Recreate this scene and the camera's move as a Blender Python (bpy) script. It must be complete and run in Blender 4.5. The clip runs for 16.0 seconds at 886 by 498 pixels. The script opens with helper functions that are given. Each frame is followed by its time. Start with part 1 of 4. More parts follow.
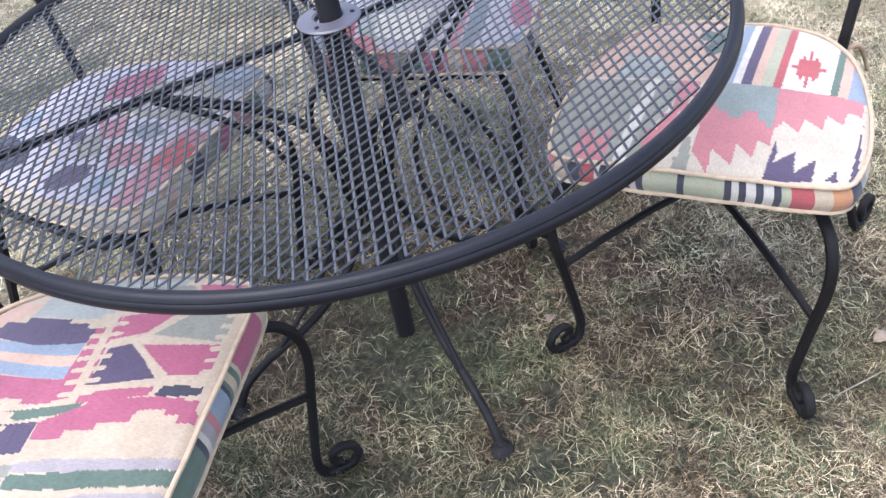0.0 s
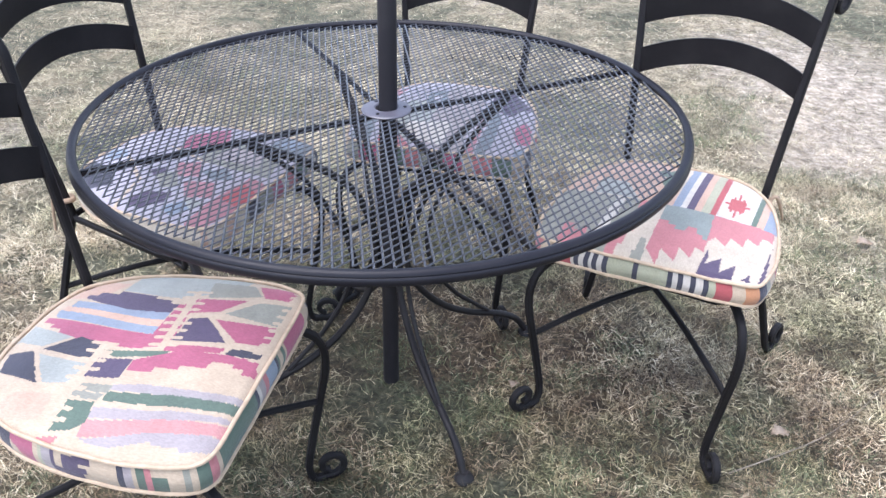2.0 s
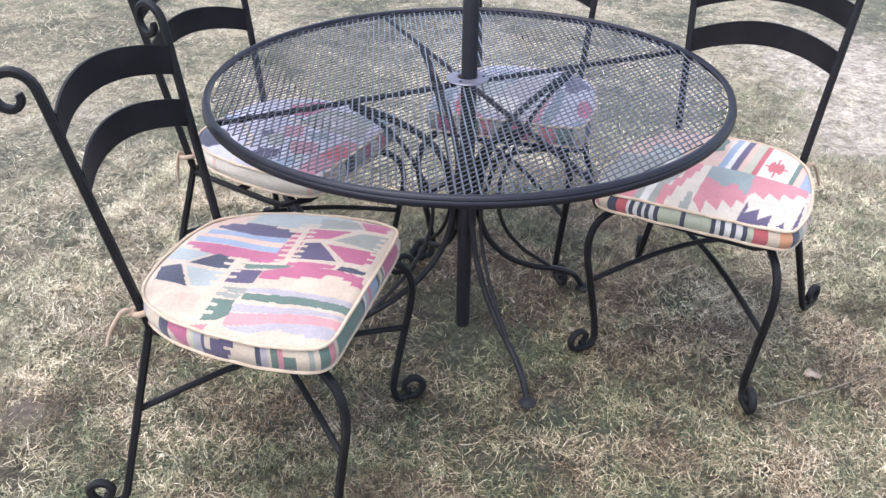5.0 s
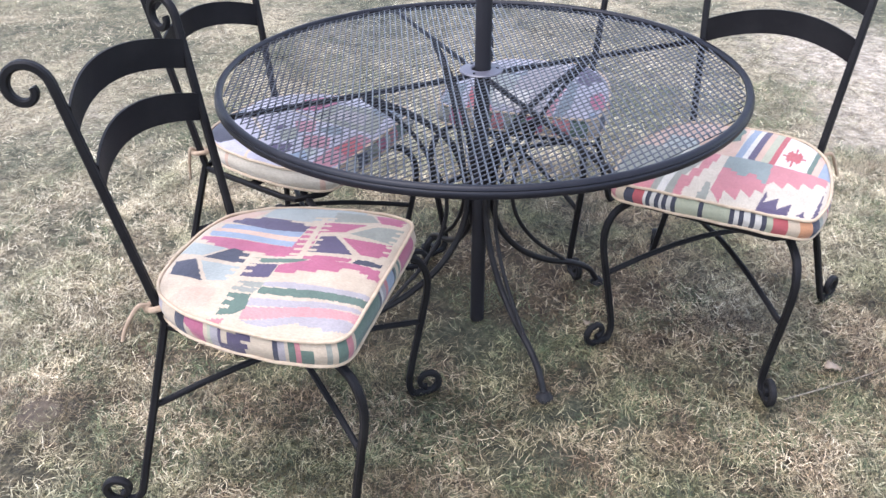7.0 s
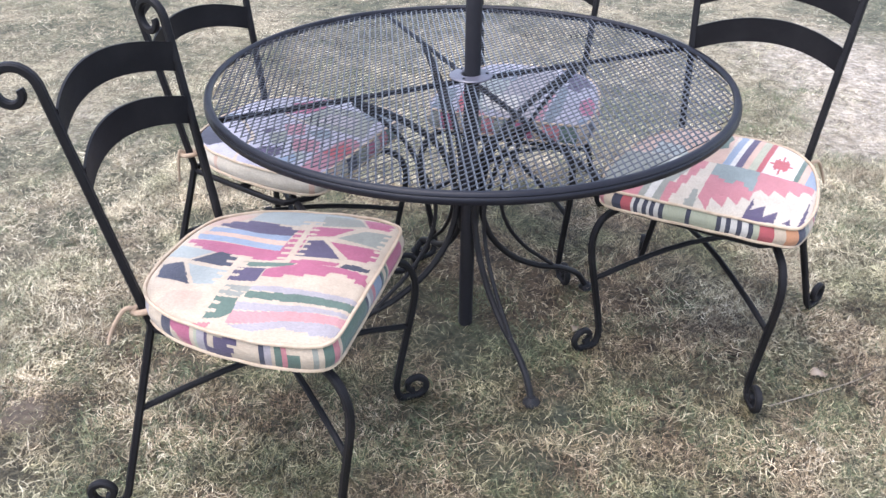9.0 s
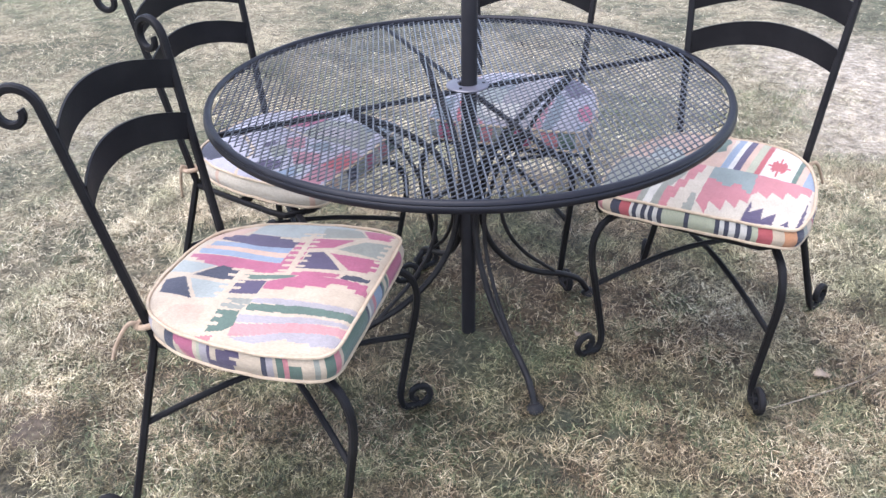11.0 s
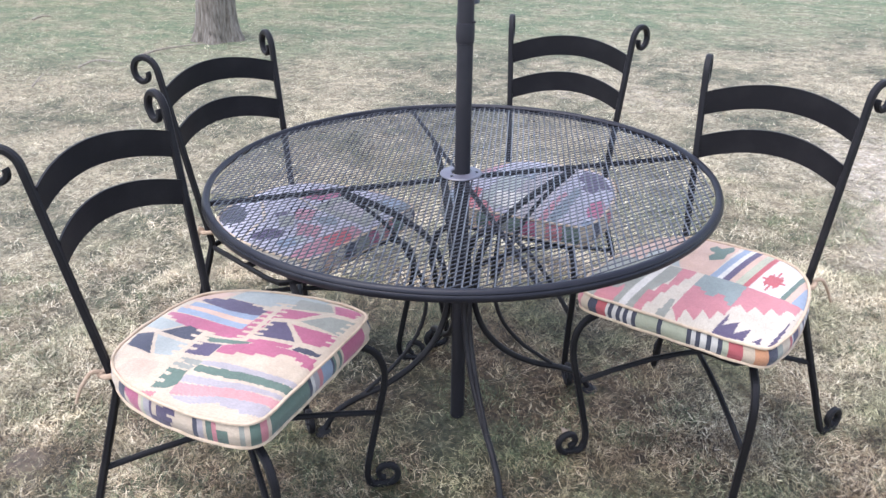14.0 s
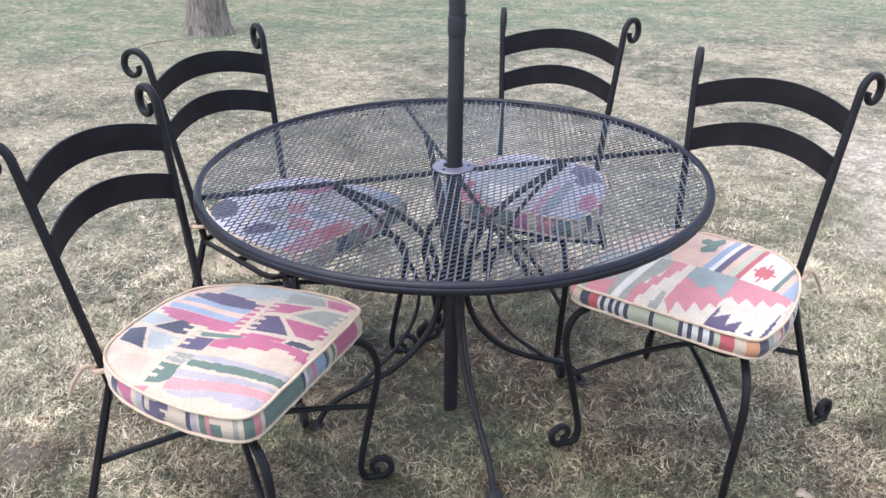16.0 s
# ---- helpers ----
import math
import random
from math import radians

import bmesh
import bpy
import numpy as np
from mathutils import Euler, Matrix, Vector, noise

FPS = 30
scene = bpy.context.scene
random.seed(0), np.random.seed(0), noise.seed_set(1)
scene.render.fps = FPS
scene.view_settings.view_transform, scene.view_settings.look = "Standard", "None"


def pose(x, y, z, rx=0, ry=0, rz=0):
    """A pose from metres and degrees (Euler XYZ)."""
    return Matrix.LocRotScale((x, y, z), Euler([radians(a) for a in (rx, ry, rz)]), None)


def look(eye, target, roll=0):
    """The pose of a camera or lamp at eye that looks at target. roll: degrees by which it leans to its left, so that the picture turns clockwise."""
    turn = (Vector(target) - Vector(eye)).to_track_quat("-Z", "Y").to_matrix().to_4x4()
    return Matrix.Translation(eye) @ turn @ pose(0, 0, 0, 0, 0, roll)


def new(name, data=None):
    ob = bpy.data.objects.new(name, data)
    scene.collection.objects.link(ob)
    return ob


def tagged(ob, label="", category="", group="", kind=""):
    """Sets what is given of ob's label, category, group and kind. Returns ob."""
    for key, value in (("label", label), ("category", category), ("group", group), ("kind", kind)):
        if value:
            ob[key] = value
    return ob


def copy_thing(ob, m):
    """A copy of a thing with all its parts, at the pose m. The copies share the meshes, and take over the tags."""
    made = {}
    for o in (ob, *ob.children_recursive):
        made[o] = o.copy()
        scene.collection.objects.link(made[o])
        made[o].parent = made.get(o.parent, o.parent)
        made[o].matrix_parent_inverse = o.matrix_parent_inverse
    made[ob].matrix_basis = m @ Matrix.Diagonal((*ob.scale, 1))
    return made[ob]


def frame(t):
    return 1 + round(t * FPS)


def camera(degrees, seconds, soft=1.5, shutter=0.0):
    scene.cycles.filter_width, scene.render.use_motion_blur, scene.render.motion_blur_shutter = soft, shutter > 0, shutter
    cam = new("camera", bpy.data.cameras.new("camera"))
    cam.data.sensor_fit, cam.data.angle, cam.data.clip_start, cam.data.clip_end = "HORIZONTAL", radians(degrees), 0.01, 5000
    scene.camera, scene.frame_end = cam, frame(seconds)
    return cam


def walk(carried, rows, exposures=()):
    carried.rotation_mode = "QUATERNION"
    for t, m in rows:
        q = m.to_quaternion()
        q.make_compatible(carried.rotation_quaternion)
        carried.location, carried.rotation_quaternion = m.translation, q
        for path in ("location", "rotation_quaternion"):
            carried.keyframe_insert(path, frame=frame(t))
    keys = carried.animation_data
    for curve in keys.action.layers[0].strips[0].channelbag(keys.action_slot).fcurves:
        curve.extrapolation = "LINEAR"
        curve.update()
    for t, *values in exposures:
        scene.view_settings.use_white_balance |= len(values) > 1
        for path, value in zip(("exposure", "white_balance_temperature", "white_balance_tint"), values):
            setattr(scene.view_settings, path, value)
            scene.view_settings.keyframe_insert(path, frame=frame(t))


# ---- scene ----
cam = camera(56.09, 16.0)
PATH = [
    (0, 0.5034, -1.1231, 1.2668, 47.992, 8.586, 11.690),
    (0.5, 0.4558, -1.2032, 1.2916, 50.435, 5.545, 15.787),
    (1, 0.4042, -1.4020, 1.3081, 53.622, 2.562, 14.874),
    (1.5, 0.4155, -1.5029, 1.3422, 56.182, -0.305, 13.073),
    (2, 0.4871, -1.5178, 1.3605, 57.966, -0.641, 13.897),
    (2.5, 0.5910, -1.5061, 1.3535, 57.462, 1.397, 14.804),
    (3, 0.6307, -1.5568, 1.3556, 57.883, 2.807, 16.297),
    (3.5, 0.5827, -1.6740, 1.3638, 58.471, 2.640, 17.071),
    (4, 0.5404, -1.7761, 1.3614, 58.206, 1.013, 16.766),
    (4.5, 0.5237, -1.8121, 1.3812, 58.655, -0.584, 16.411),
    (4.7, 0.5182, -1.8171, 1.3811, 58.606, -0.397, 17.194),
    (6.8, 0.4898, -1.8219, 1.3612, 58.597, 0.934, 17.627),
    (7, 0.4892, -1.8195, 1.3589, 58.610, 0.731, 17.510),
    (7.5, 0.4899, -1.8189, 1.3625, 58.969, -0.507, 17.176),
    (8, 0.4822, -1.8174, 1.3627, 58.763, -1.269, 16.778),
    (8.5, 0.4883, -1.8170, 1.3626, 58.816, -0.692, 17.018),
    (9, 0.4974, -1.8164, 1.3656, 58.750, 0.068, 17.276),
    (11.5, 0.5170, -1.8217, 1.3743, 59.677, 1.403, 17.046),
    (12, 0.5010, -1.8097, 1.3787, 60.059, 0.326, 18.324),
    (12.5, 0.5039, -1.8042, 1.3881, 60.867, -0.460, 18.101),
    (13, 0.5546, -1.8192, 1.4145, 62.885, -2.108, 19.142),
    (13.5, 0.7023, -1.7450, 1.4220, 64.127, -1.456, 23.567),
    (14, 0.8194, -1.7175, 1.4044, 64.506, 0.424, 26.661),
    (14.5, 0.8460, -1.7169, 1.4040, 64.936, 1.127, 27.062),
    (15, 0.8439, -1.7247, 1.4109, 65.394, 1.236, 25.788),
    (15.5, 0.8251, -1.7258, 1.4108, 64.927, 0.808, 25.911),
    (16, 0.8198, -1.7198, 1.4041, 64.082, 0.395, 26.079),
]
walk(cam, [(t, pose(x, y, z, rx, ry, rz)) for t, x, y, z, rx, ry, rz in PATH], exposures=[(0, 1.73, 6070, 14.5), (16, 1.73, 6070, 14.5)])

# ---------------------------------------------------------------- light
SUN_DIR = Vector((-0.24, -0.26, 0.93)).normalized()
world = bpy.data.worlds.new("overcast_sky")
scene.world = world
world.use_nodes = True
wn, wl = world.node_tree.nodes, world.node_tree.links
sky = wn.new("ShaderNodeTexSky")
sky.sky_type = "NISHITA"
sky.sun_disc = False
sky.sun_elevation = math.asin(SUN_DIR.z)
sky.sun_rotation = math.atan2(SUN_DIR.x, SUN_DIR.y)
sky.air_density, sky.dust_density, sky.ozone_density = 1.0, 1.5, 2.0
pale = wn.new("ShaderNodeHueSaturation")
pale.inputs["Saturation"].default_value = 0.64
wl.new(sky.outputs["Color"], pale.inputs["Color"])
wl.new(pale.outputs["Color"], wn["Background"].inputs["Color"])
wn["Background"].inputs["Strength"].default_value = 0.15

sun = new("sun", bpy.data.lights.new("sun", "SUN"))
sun.data.energy, sun.data.angle, sun.data.color = 1.12, radians(48), (1.0, 0.965, 0.98)
sun.matrix_world = look(SUN_DIR * 20, (0, 0, 0))


# ---------------------------------------------------------------- materials
def material(name, rough=0.6, metal=0.0):
    m = bpy.data.materials.new(name)
    m.use_nodes = True
    b = m.node_tree.nodes["Principled BSDF"]
    b.inputs["Roughness"].default_value, b.inputs["Metallic"].default_value = rough, metal
    return m, m.node_tree.nodes, m.node_tree.links, b


def noise_node(n, l, scale, detail=4.0, rough=0.55, coords="Object", stretch=None, shift=(0, 0, 0)):
    tc = n.new("ShaderNodeTexCoord")
    t = n.new("ShaderNodeTexNoise")
    t.inputs["Scale"].default_value, t.inputs["Detail"].default_value, t.inputs["Roughness"].default_value = scale, detail, rough
    if stretch or any(shift):
        mp = n.new("ShaderNodeMapping")
        mp.inputs["Scale"].default_value = stretch or (1, 1, 1)
        mp.inputs["Location"].default_value = shift
        l.new(tc.outputs[coords], mp.inputs["Vector"])
        l.new(mp.outputs["Vector"], t.inputs["Vector"])
    else:
        l.new(tc.outputs[coords], t.inputs["Vector"])
    return t.outputs["Fac"]


def ramp_node(n, l, source, *stops):
    r = n.new("ShaderNodeValToRGB")
    while len(r.color_ramp.elements) < len(stops):
        r.color_ramp.elements.new(0.5)
    for e, (p, c) in zip(r.color_ramp.elements, stops):
        e.position, e.color = p, (*c, 1) if len(c) == 3 else c
    l.new(source, r.inputs["Fac"])
    return r.outputs["Color"]


def mix_node(n, l, fac, a, b, mode="MIX"):
    m = n.new("ShaderNodeMix")
    m.data_type, m.blend_type = "RGBA", mode
    for key, v in (("Factor", fac), ("A", a), ("B", b)):
        s = next(i for i in m.inputs if i.name == key and i.type == ("VALUE" if key == "Factor" else "RGBA"))
        if isinstance(v, (int, float)):
            s.default_value = v
        elif isinstance(v, tuple):
            s.default_value = (*v, 1)
        else:
            l.new(v, s)
    return next(o for o in m.outputs if o.type == "RGBA")


def bump_node(n, l, b, height, strength, distance):
    u = n.new("ShaderNodeBump")
    u.inputs["Strength"].default_value, u.inputs["Distance"].default_value = strength, distance
    l.new(height, u.inputs["Height"])
    l.new(u.outputs["Normal"], b.inputs["Normal"])


def iron_paint(name, tint=(0.016, 0.016, 0.019), worn=0.25, rough=0.38, shine=0.5):
    m, n, l, b = material(name, rough)
    b.inputs["Specular IOR Level"].default_value = shine
    broad = noise_node(n, l, 9.0, 5.0, 0.6)
    fine = noise_node(n, l, 260.0, 3.0)
    dust = ramp_node(n, l, broad, (0.45, (0, 0, 0)), (0.8, (worn, worn, worn)))
    col = mix_node(n, l, dust, tint, (0.075, 0.07, 0.066))
    l.new(col, b.inputs["Base Color"])
    r = n.new("ShaderNodeMapRange")
    r.inputs["To Min"].default_value, r.inputs["To Max"].default_value = rough - 0.08, rough + 0.2
    l.new(broad, r.inputs["Value"])
    l.new(r.outputs["Result"], b.inputs["Roughness"])
    bump_node(n, l, b, fine, 0.25, 0.0012)
    return m


IRON = iron_paint("black_iron_paint", (0.0112, 0.0102, 0.0108), 0.16, 0.48, 0.16)
IRON_TABLE = iron_paint("black_table_paint", (0.0115, 0.0102, 0.0112), 0.3, 0.40, 0.22)
RIM = iron_paint("black_rim_paint", (0.0085, 0.0082, 0.0118), 0.12, 0.38, 0.26)
MESH = iron_paint("weathered_mesh_paint", (0.0125, 0.0105, 0.0130), 0.30, 0.24, 0.75)
MESH.node_tree.nodes["Principled BSDF"].inputs["Coat Weight"].default_value = 0.7
MESH.node_tree.nodes["Principled BSDF"].inputs["Coat Roughness"].default_value = 0.15
# light lilac tint paints in the ring's sky reflection
RING = iron_paint("sheen_ring_paint", (0.075, 0.070, 0.085), 0.4, 0.38, 0.9)
POLE = iron_paint("black_pole_paint", (0.017, 0.0155, 0.0185), 0.25, 0.55, 0.3)


def fabric():
    m, n, l, b = material("kilim_fabric", 0.95)
    a = n.new("ShaderNodeAttribute")
    a.attribute_name = "weave"
    fade = ramp_node(n, l, noise_node(n, l, 14.0, 6.0, 0.65), (0.3, (0.84, 0.83, 0.82)), (0.7, (1.06, 1.05, 1.04)))
    thread = ramp_node(n, l, noise_node(n, l, 420.0, 2.0, 0.6, stretch=(1.0, 0.35, 1.0)), (0.3, (0.86, 0.86, 0.86)), (0.7, (1.08, 1.08, 1.08)))
    c = mix_node(n, l, 1.0, a.outputs["Color"], fade, "MULTIPLY")
    c = mix_node(n, l, 1.0, c, thread, "MULTIPLY")
    l.new(c, b.inputs["Base Color"])
    b.inputs["Sheen Weight"].default_value = 0.15
    bump_node(n, l, b, noise_node(n, l, 45.0, 9.0, 0.72), 0.55, 0.0035)
    return m


def plain_cloth(name, col, dark):
    m, n, l, b = material(name, 0.95)
    l.new(ramp_node(n, l, noise_node(n, l, 60.0, 5.0, 0.65), (0.3, dark), (0.7, col)), b.inputs["Base Color"])
    bump_node(n, l, b, noise_node(n, l, 700.0, 2.0), 0.4, 0.0008)
    return m


FABRIC = fabric()
PIPING = plain_cloth("piping_cord", (0.52, 0.405, 0.285), (0.40, 0.30, 0.20))
TIE = plain_cloth("tie_cord", (0.46, 0.335, 0.225), (0.30, 0.21, 0.135))


def patches(n, l):
    """How green the lawn is, from 0 to 1, by its place."""
    big = noise_node(n, l, 0.9, 3.0, 0.6)
    small = noise_node(n, l, 6.0, 4.0, 0.65)
    s = n.new("ShaderNodeMath")
    s.operation = "MULTIPLY_ADD"
    l.new(small, s.inputs[0])
    s.inputs[1].default_value = 0.6
    l.new(big, s.inputs[2])
    return s.outputs["Value"]


def ground_material():
    m, n, l, b = material("lawn_thatch_shaded_near", 1.0)
    green = patches(n, l)
    fine = noise_node(n, l, 75.0, 6.0, 0.75)
    mid = noise_node(n, l, 9.0, 5.0, 0.7)
    broad = noise_node(n, l, 1.3, 4.0, 0.65)
    # near straw is coloured darker to stand for shade between the blades
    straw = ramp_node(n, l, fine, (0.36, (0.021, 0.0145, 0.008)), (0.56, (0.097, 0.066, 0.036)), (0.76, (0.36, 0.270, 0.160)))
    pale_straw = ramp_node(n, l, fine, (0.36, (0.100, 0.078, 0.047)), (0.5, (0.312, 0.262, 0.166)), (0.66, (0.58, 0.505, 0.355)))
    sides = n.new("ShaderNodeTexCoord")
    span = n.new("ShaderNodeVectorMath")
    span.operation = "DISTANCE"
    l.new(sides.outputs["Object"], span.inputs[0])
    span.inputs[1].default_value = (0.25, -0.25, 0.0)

    def plus(value, gain, base):
        a = n.new("ShaderNodeMath")
        a.operation = "MULTIPLY_ADD"
        l.new(value, a.inputs[0])
        a.inputs[1].default_value = gain
        l.new(base, a.inputs[2])
        return a.outputs["Value"]

    def step(value, low, high):
        r = n.new("ShaderNodeMapRange")
        r.inputs["From Min"].default_value, r.inputs["From Max"].default_value = low, high
        l.new(value, r.inputs["Value"])
        return r.outputs["Result"]

    # paler outwards: brightness of straw tips at a grazing view, put into the colour
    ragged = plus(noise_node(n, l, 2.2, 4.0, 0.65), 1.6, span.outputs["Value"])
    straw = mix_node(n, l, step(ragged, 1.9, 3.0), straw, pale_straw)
    leaf = ramp_node(n, l, fine, (0.3, (0.022, 0.026, 0.014)), (0.55, (0.08, 0.087, 0.05)), (0.75, (0.24, 0.235, 0.145)))
    how = ramp_node(n, l, green, (0.70, (0, 0, 0)), (0.92, (0.85, 0.85, 0.85)))
    near = mix_node(n, l, how, straw, leaf)
    # bare pale sand where the turf is worn through
    bare = n.new("ShaderNodeAttribute")
    bare.attribute_name = "bare"
    sand = ramp_node(n, l, noise_node(n, l, 38.0, 7.0, 0.72), (0.30, (0.16, 0.125, 0.088)), (0.48, (0.41, 0.345, 0.262)), (0.68, (0.64, 0.56, 0.45)))
    worn_through = ramp_node(n, l, plus(noise_node(n, l, 11.0, 6.0, 0.7), 0.9, bare.outputs["Fac"]), (0.66, (0, 0, 0)), (0.95, (1, 1, 1)))
    near = mix_node(n, l, worn_through, near, sand)
    # the lawn farther off: pale in the middle, greener and mottled beyond
    tc = n.new("ShaderNodeTexCoord")
    sep = n.new("ShaderNodeSeparateXYZ")
    l.new(tc.outputs["Object"], sep.inputs["Vector"])
    reach = plus(sep.outputs["X"], -0.75, sep.outputs["Y"])
    wob = plus(broad, 3.4, plus(mid, 2.0, reach))
    turf = ramp_node(n, l, fine, (0.28, (0.070, 0.092, 0.048)), (0.55, (0.140, 0.170, 0.090)), (0.78, (0.275, 0.295, 0.176)))
    thin = ramp_node(n, l, noise_node(n, l, 3.1, 7.0, 0.75, stretch=(0.6, 1.0, 1.0)), (0.44, (0, 0, 0)), (0.64, (0.8, 0.8, 0.8)))
    far = mix_node(n, l, thin, turf, pale_straw)
    c = mix_node(n, l, step(wob, 7.5, 9.3), near, far)
    worn = ramp_node(n, l, noise_node(n, l, 13.0, 8.0, 0.78), (0.36, (0.46, 0.45, 0.42)), (0.5, (1.0, 1.0, 1.0)), (0.64, (1.38, 1.36, 1.33)))
    c = mix_node(n, l, 1.0, c, worn, "MULTIPLY")
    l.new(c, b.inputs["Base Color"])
    bump_node(n, l, b, fine, 0.9, 0.02)
    return m


def blade_material(name, olive, dim, *stops):
    """Blades that differ one by one, with greener patches a hand's width to a step across."""
    m, n, l, b = material(name, 0.55)
    g = n.new("ShaderNodeNewGeometry")
    base = ramp_node(n, l, g.outputs["Random Per Island"], *stops)
    if olive:
        leaf = ramp_node(n, l, g.outputs["Random Per Island"], (0.0, (0.020, 0.023, 0.010)), (0.46, (0.088, 0.097, 0.038)), (0.76, (0.262, 0.262, 0.122)), (1.0, (0.68, 0.63, 0.36)))
        where = ramp_node(n, l, noise_node(n, l, 2.7, 5.0, 0.68, shift=(1.3, 4.1, 0.0)), (0.44, (0, 0, 0)), (0.60, (olive, olive, olive)))
        base = mix_node(n, l, where, base, leaf)
    tone = ramp_node(n, l, noise_node(n, l, 5.5, 5.0, 0.7, shift=(3.1, 1.7, 0.0)), (0.34 + dim, (0.42, 0.37, 0.32)), (0.48 + dim, (0.88, 0.87, 0.85)), (0.66 + dim, (1.28, 1.26, 1.23)))
    l.new(mix_node(n, l, 1.0, base, tone, "MULTIPLY"), b.inputs["Base Color"])
    return m


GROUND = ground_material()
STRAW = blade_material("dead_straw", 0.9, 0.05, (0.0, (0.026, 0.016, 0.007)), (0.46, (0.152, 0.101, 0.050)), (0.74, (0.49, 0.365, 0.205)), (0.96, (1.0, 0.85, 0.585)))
# lighter ramp: far blades carry the brightness of grazing-lit tips in their colour
PALE_BLADES = blade_material("pale_straw_blades", 0.65, -0.01, (0.0, (0.12, 0.089, 0.048)), (0.35, (0.365, 0.298, 0.180)), (0.65, (0.61, 0.520, 0.345)), (1.0, (0.92, 0.83, 0.61)))
GREEN = blade_material("green_grass", 0.0, 0.03, (0.0, (0.034, 0.050, 0.020)), (0.5, (0.095, 0.126, 0.052)), (1.0, (0.25, 0.275, 0.135)))


def bark_material():
    m, n, l, b = material("grey_bark", 0.95)
    furrow = noise_node(n, l, 46.0, 8.0, 0.75, stretch=(1.0, 1.0, 0.14))
    l.new(ramp_node(n, l, furrow, (0.36, (0.075, 0.061, 0.047)), (0.5, (0.21, 0.178, 0.140)), (0.66, (0.35, 0.31, 0.25))), b.inputs["Base Color"])
    bump_node(n, l, b, furrow, 1.0, 0.03)
    return m


BARK = bark_material()


def simple(name, dark, light, scale, rough, stretch=None):
    m, n, l, b = material(name, rough)
    f = noise_node(n, l, scale, 5.0, 0.65, stretch=stretch)
    l.new(ramp_node(n, l, f, (0.3, dark), (0.7, light)), b.inputs["Base Color"])
    bump_node(n, l, b, f, 0.3, 0.004)
    return m


TWIG = simple("dry_twig", (0.12, 0.095, 0.068), (0.37, 0.32, 0.25), 40.0, 0.9)
DEAD_LEAF = simple("dead_leaf", (0.22, 0.155, 0.10), (0.44, 0.36, 0.265), 30.0, 0.8)
FENCE = simple("weathered_boards", (0.52, 0.47, 0.39), (0.76, 0.71, 0.62), 14.0, 0.9, (1.0, 1.0, 0.08))
POST = simple("dark_steel_post", (0.02, 0.022, 0.03), (0.05, 0.055, 0.07), 20.0, 0.5)
BLUE = simple("blue_plastic", (0.02, 0.1, 0.52), (0.03, 0.15, 0.68), 6.0, 0.4)
EARTH = simple("bare_earth", (0.035, 0.026, 0.018), (0.13, 0.098, 0.068), 45.0, 1.0)


# ---------------------------------------------------------------- mesh helpers
def mesh_object(name, verts, faces, mat, parent=None, label="", smooth=True):
    me = bpy.data.meshes.new(name)
    me.from_pydata([tuple(v) for v in verts], [], faces)
    me.materials.append(mat)
    if smooth:
        me.polygons.foreach_set("use_smooth", [True] * len(me.polygons))
        me.set_sharp_from_angle(angle=radians(38))
    me.update()
    ob = new(name, me)
    ob.parent = parent
    if label:
        ob["label"] = label
    return ob


def thing(name, label, category, m=None, group=""):
    ob = new(name)
    ob.empty_display_size = 0.1
    if m is not None:
        ob.matrix_basis = m
    return tagged(ob, label, category, group)


def glide(points, steps=6):
    """A smooth line through the points."""
    p = [Vector(q) for q in points]
    p = [p[0] * 2 - p[1]] + p + [p[-1] * 2 - p[-2]]
    out = []
    for i in range(1, len(p) - 2):
        for k in range(steps):
            t = k / steps
            a, b, c, d = p[i - 1:i + 3]
            out.append(0.5 * (2 * b + (c - a) * t + (2 * a - 5 * b + 4 * c - d) * t * t + (3 * b - a - 3 * c + d) * t ** 3))
    out.append(p[-2])
    return out


def oblong(w, h):
    """A bar's section w by h with softened corners."""
    c = 0.22 * min(w, h)
    return [(w / 2, h / 2 - c), (w / 2 - c, h / 2), (c - w / 2, h / 2), (-w / 2, h / 2 - c), (-w / 2, c - h / 2), (c - w / 2, -h / 2), (w / 2 - c, -h / 2), (w / 2, c - h / 2)]


def disc(r, n=10):
    return [(r * math.cos(2 * math.pi * i / n), r * math.sin(2 * math.pi * i / n)) for i in range(n)]


def sweep(points, section, side=None, taper=None, closed=False):
    """Vertices and faces of a bar along the points. side: the direction of the section's first axis."""
    n, k = len(points), len(section)
    verts, faces = [], []
    last = None
    for i, p in enumerate(points):
        a = points[(i - 1) % n] if closed or i else points[0]
        b = points[(i + 1) % n] if closed or i < n - 1 else points[-1]
        t = (b - a).normalized()
        s = Vector(side) if side is not None else (last if last is not None else (Vector((0, 0, 1)) if abs(t.z) < 0.9 else Vector((1, 0, 0))))
        s = (s - t * s.dot(t)).normalized()
        last = s
        u = t.cross(s)
        f = taper(i / max(1, n - 1)) if taper else 1.0
        verts += [p + s * x * f + u * y * f for x, y in section]
    for i in range(n if closed else n - 1):
        for j in range(k):
            faces.append((i * k + j, i * k + (j + 1) % k, ((i + 1) % n) * k + (j + 1) % k, ((i + 1) % n) * k + j))
    if not closed:
        faces += [tuple(range(k))[::-1], tuple(range((n - 1) * k, n * k))]
    return verts, faces


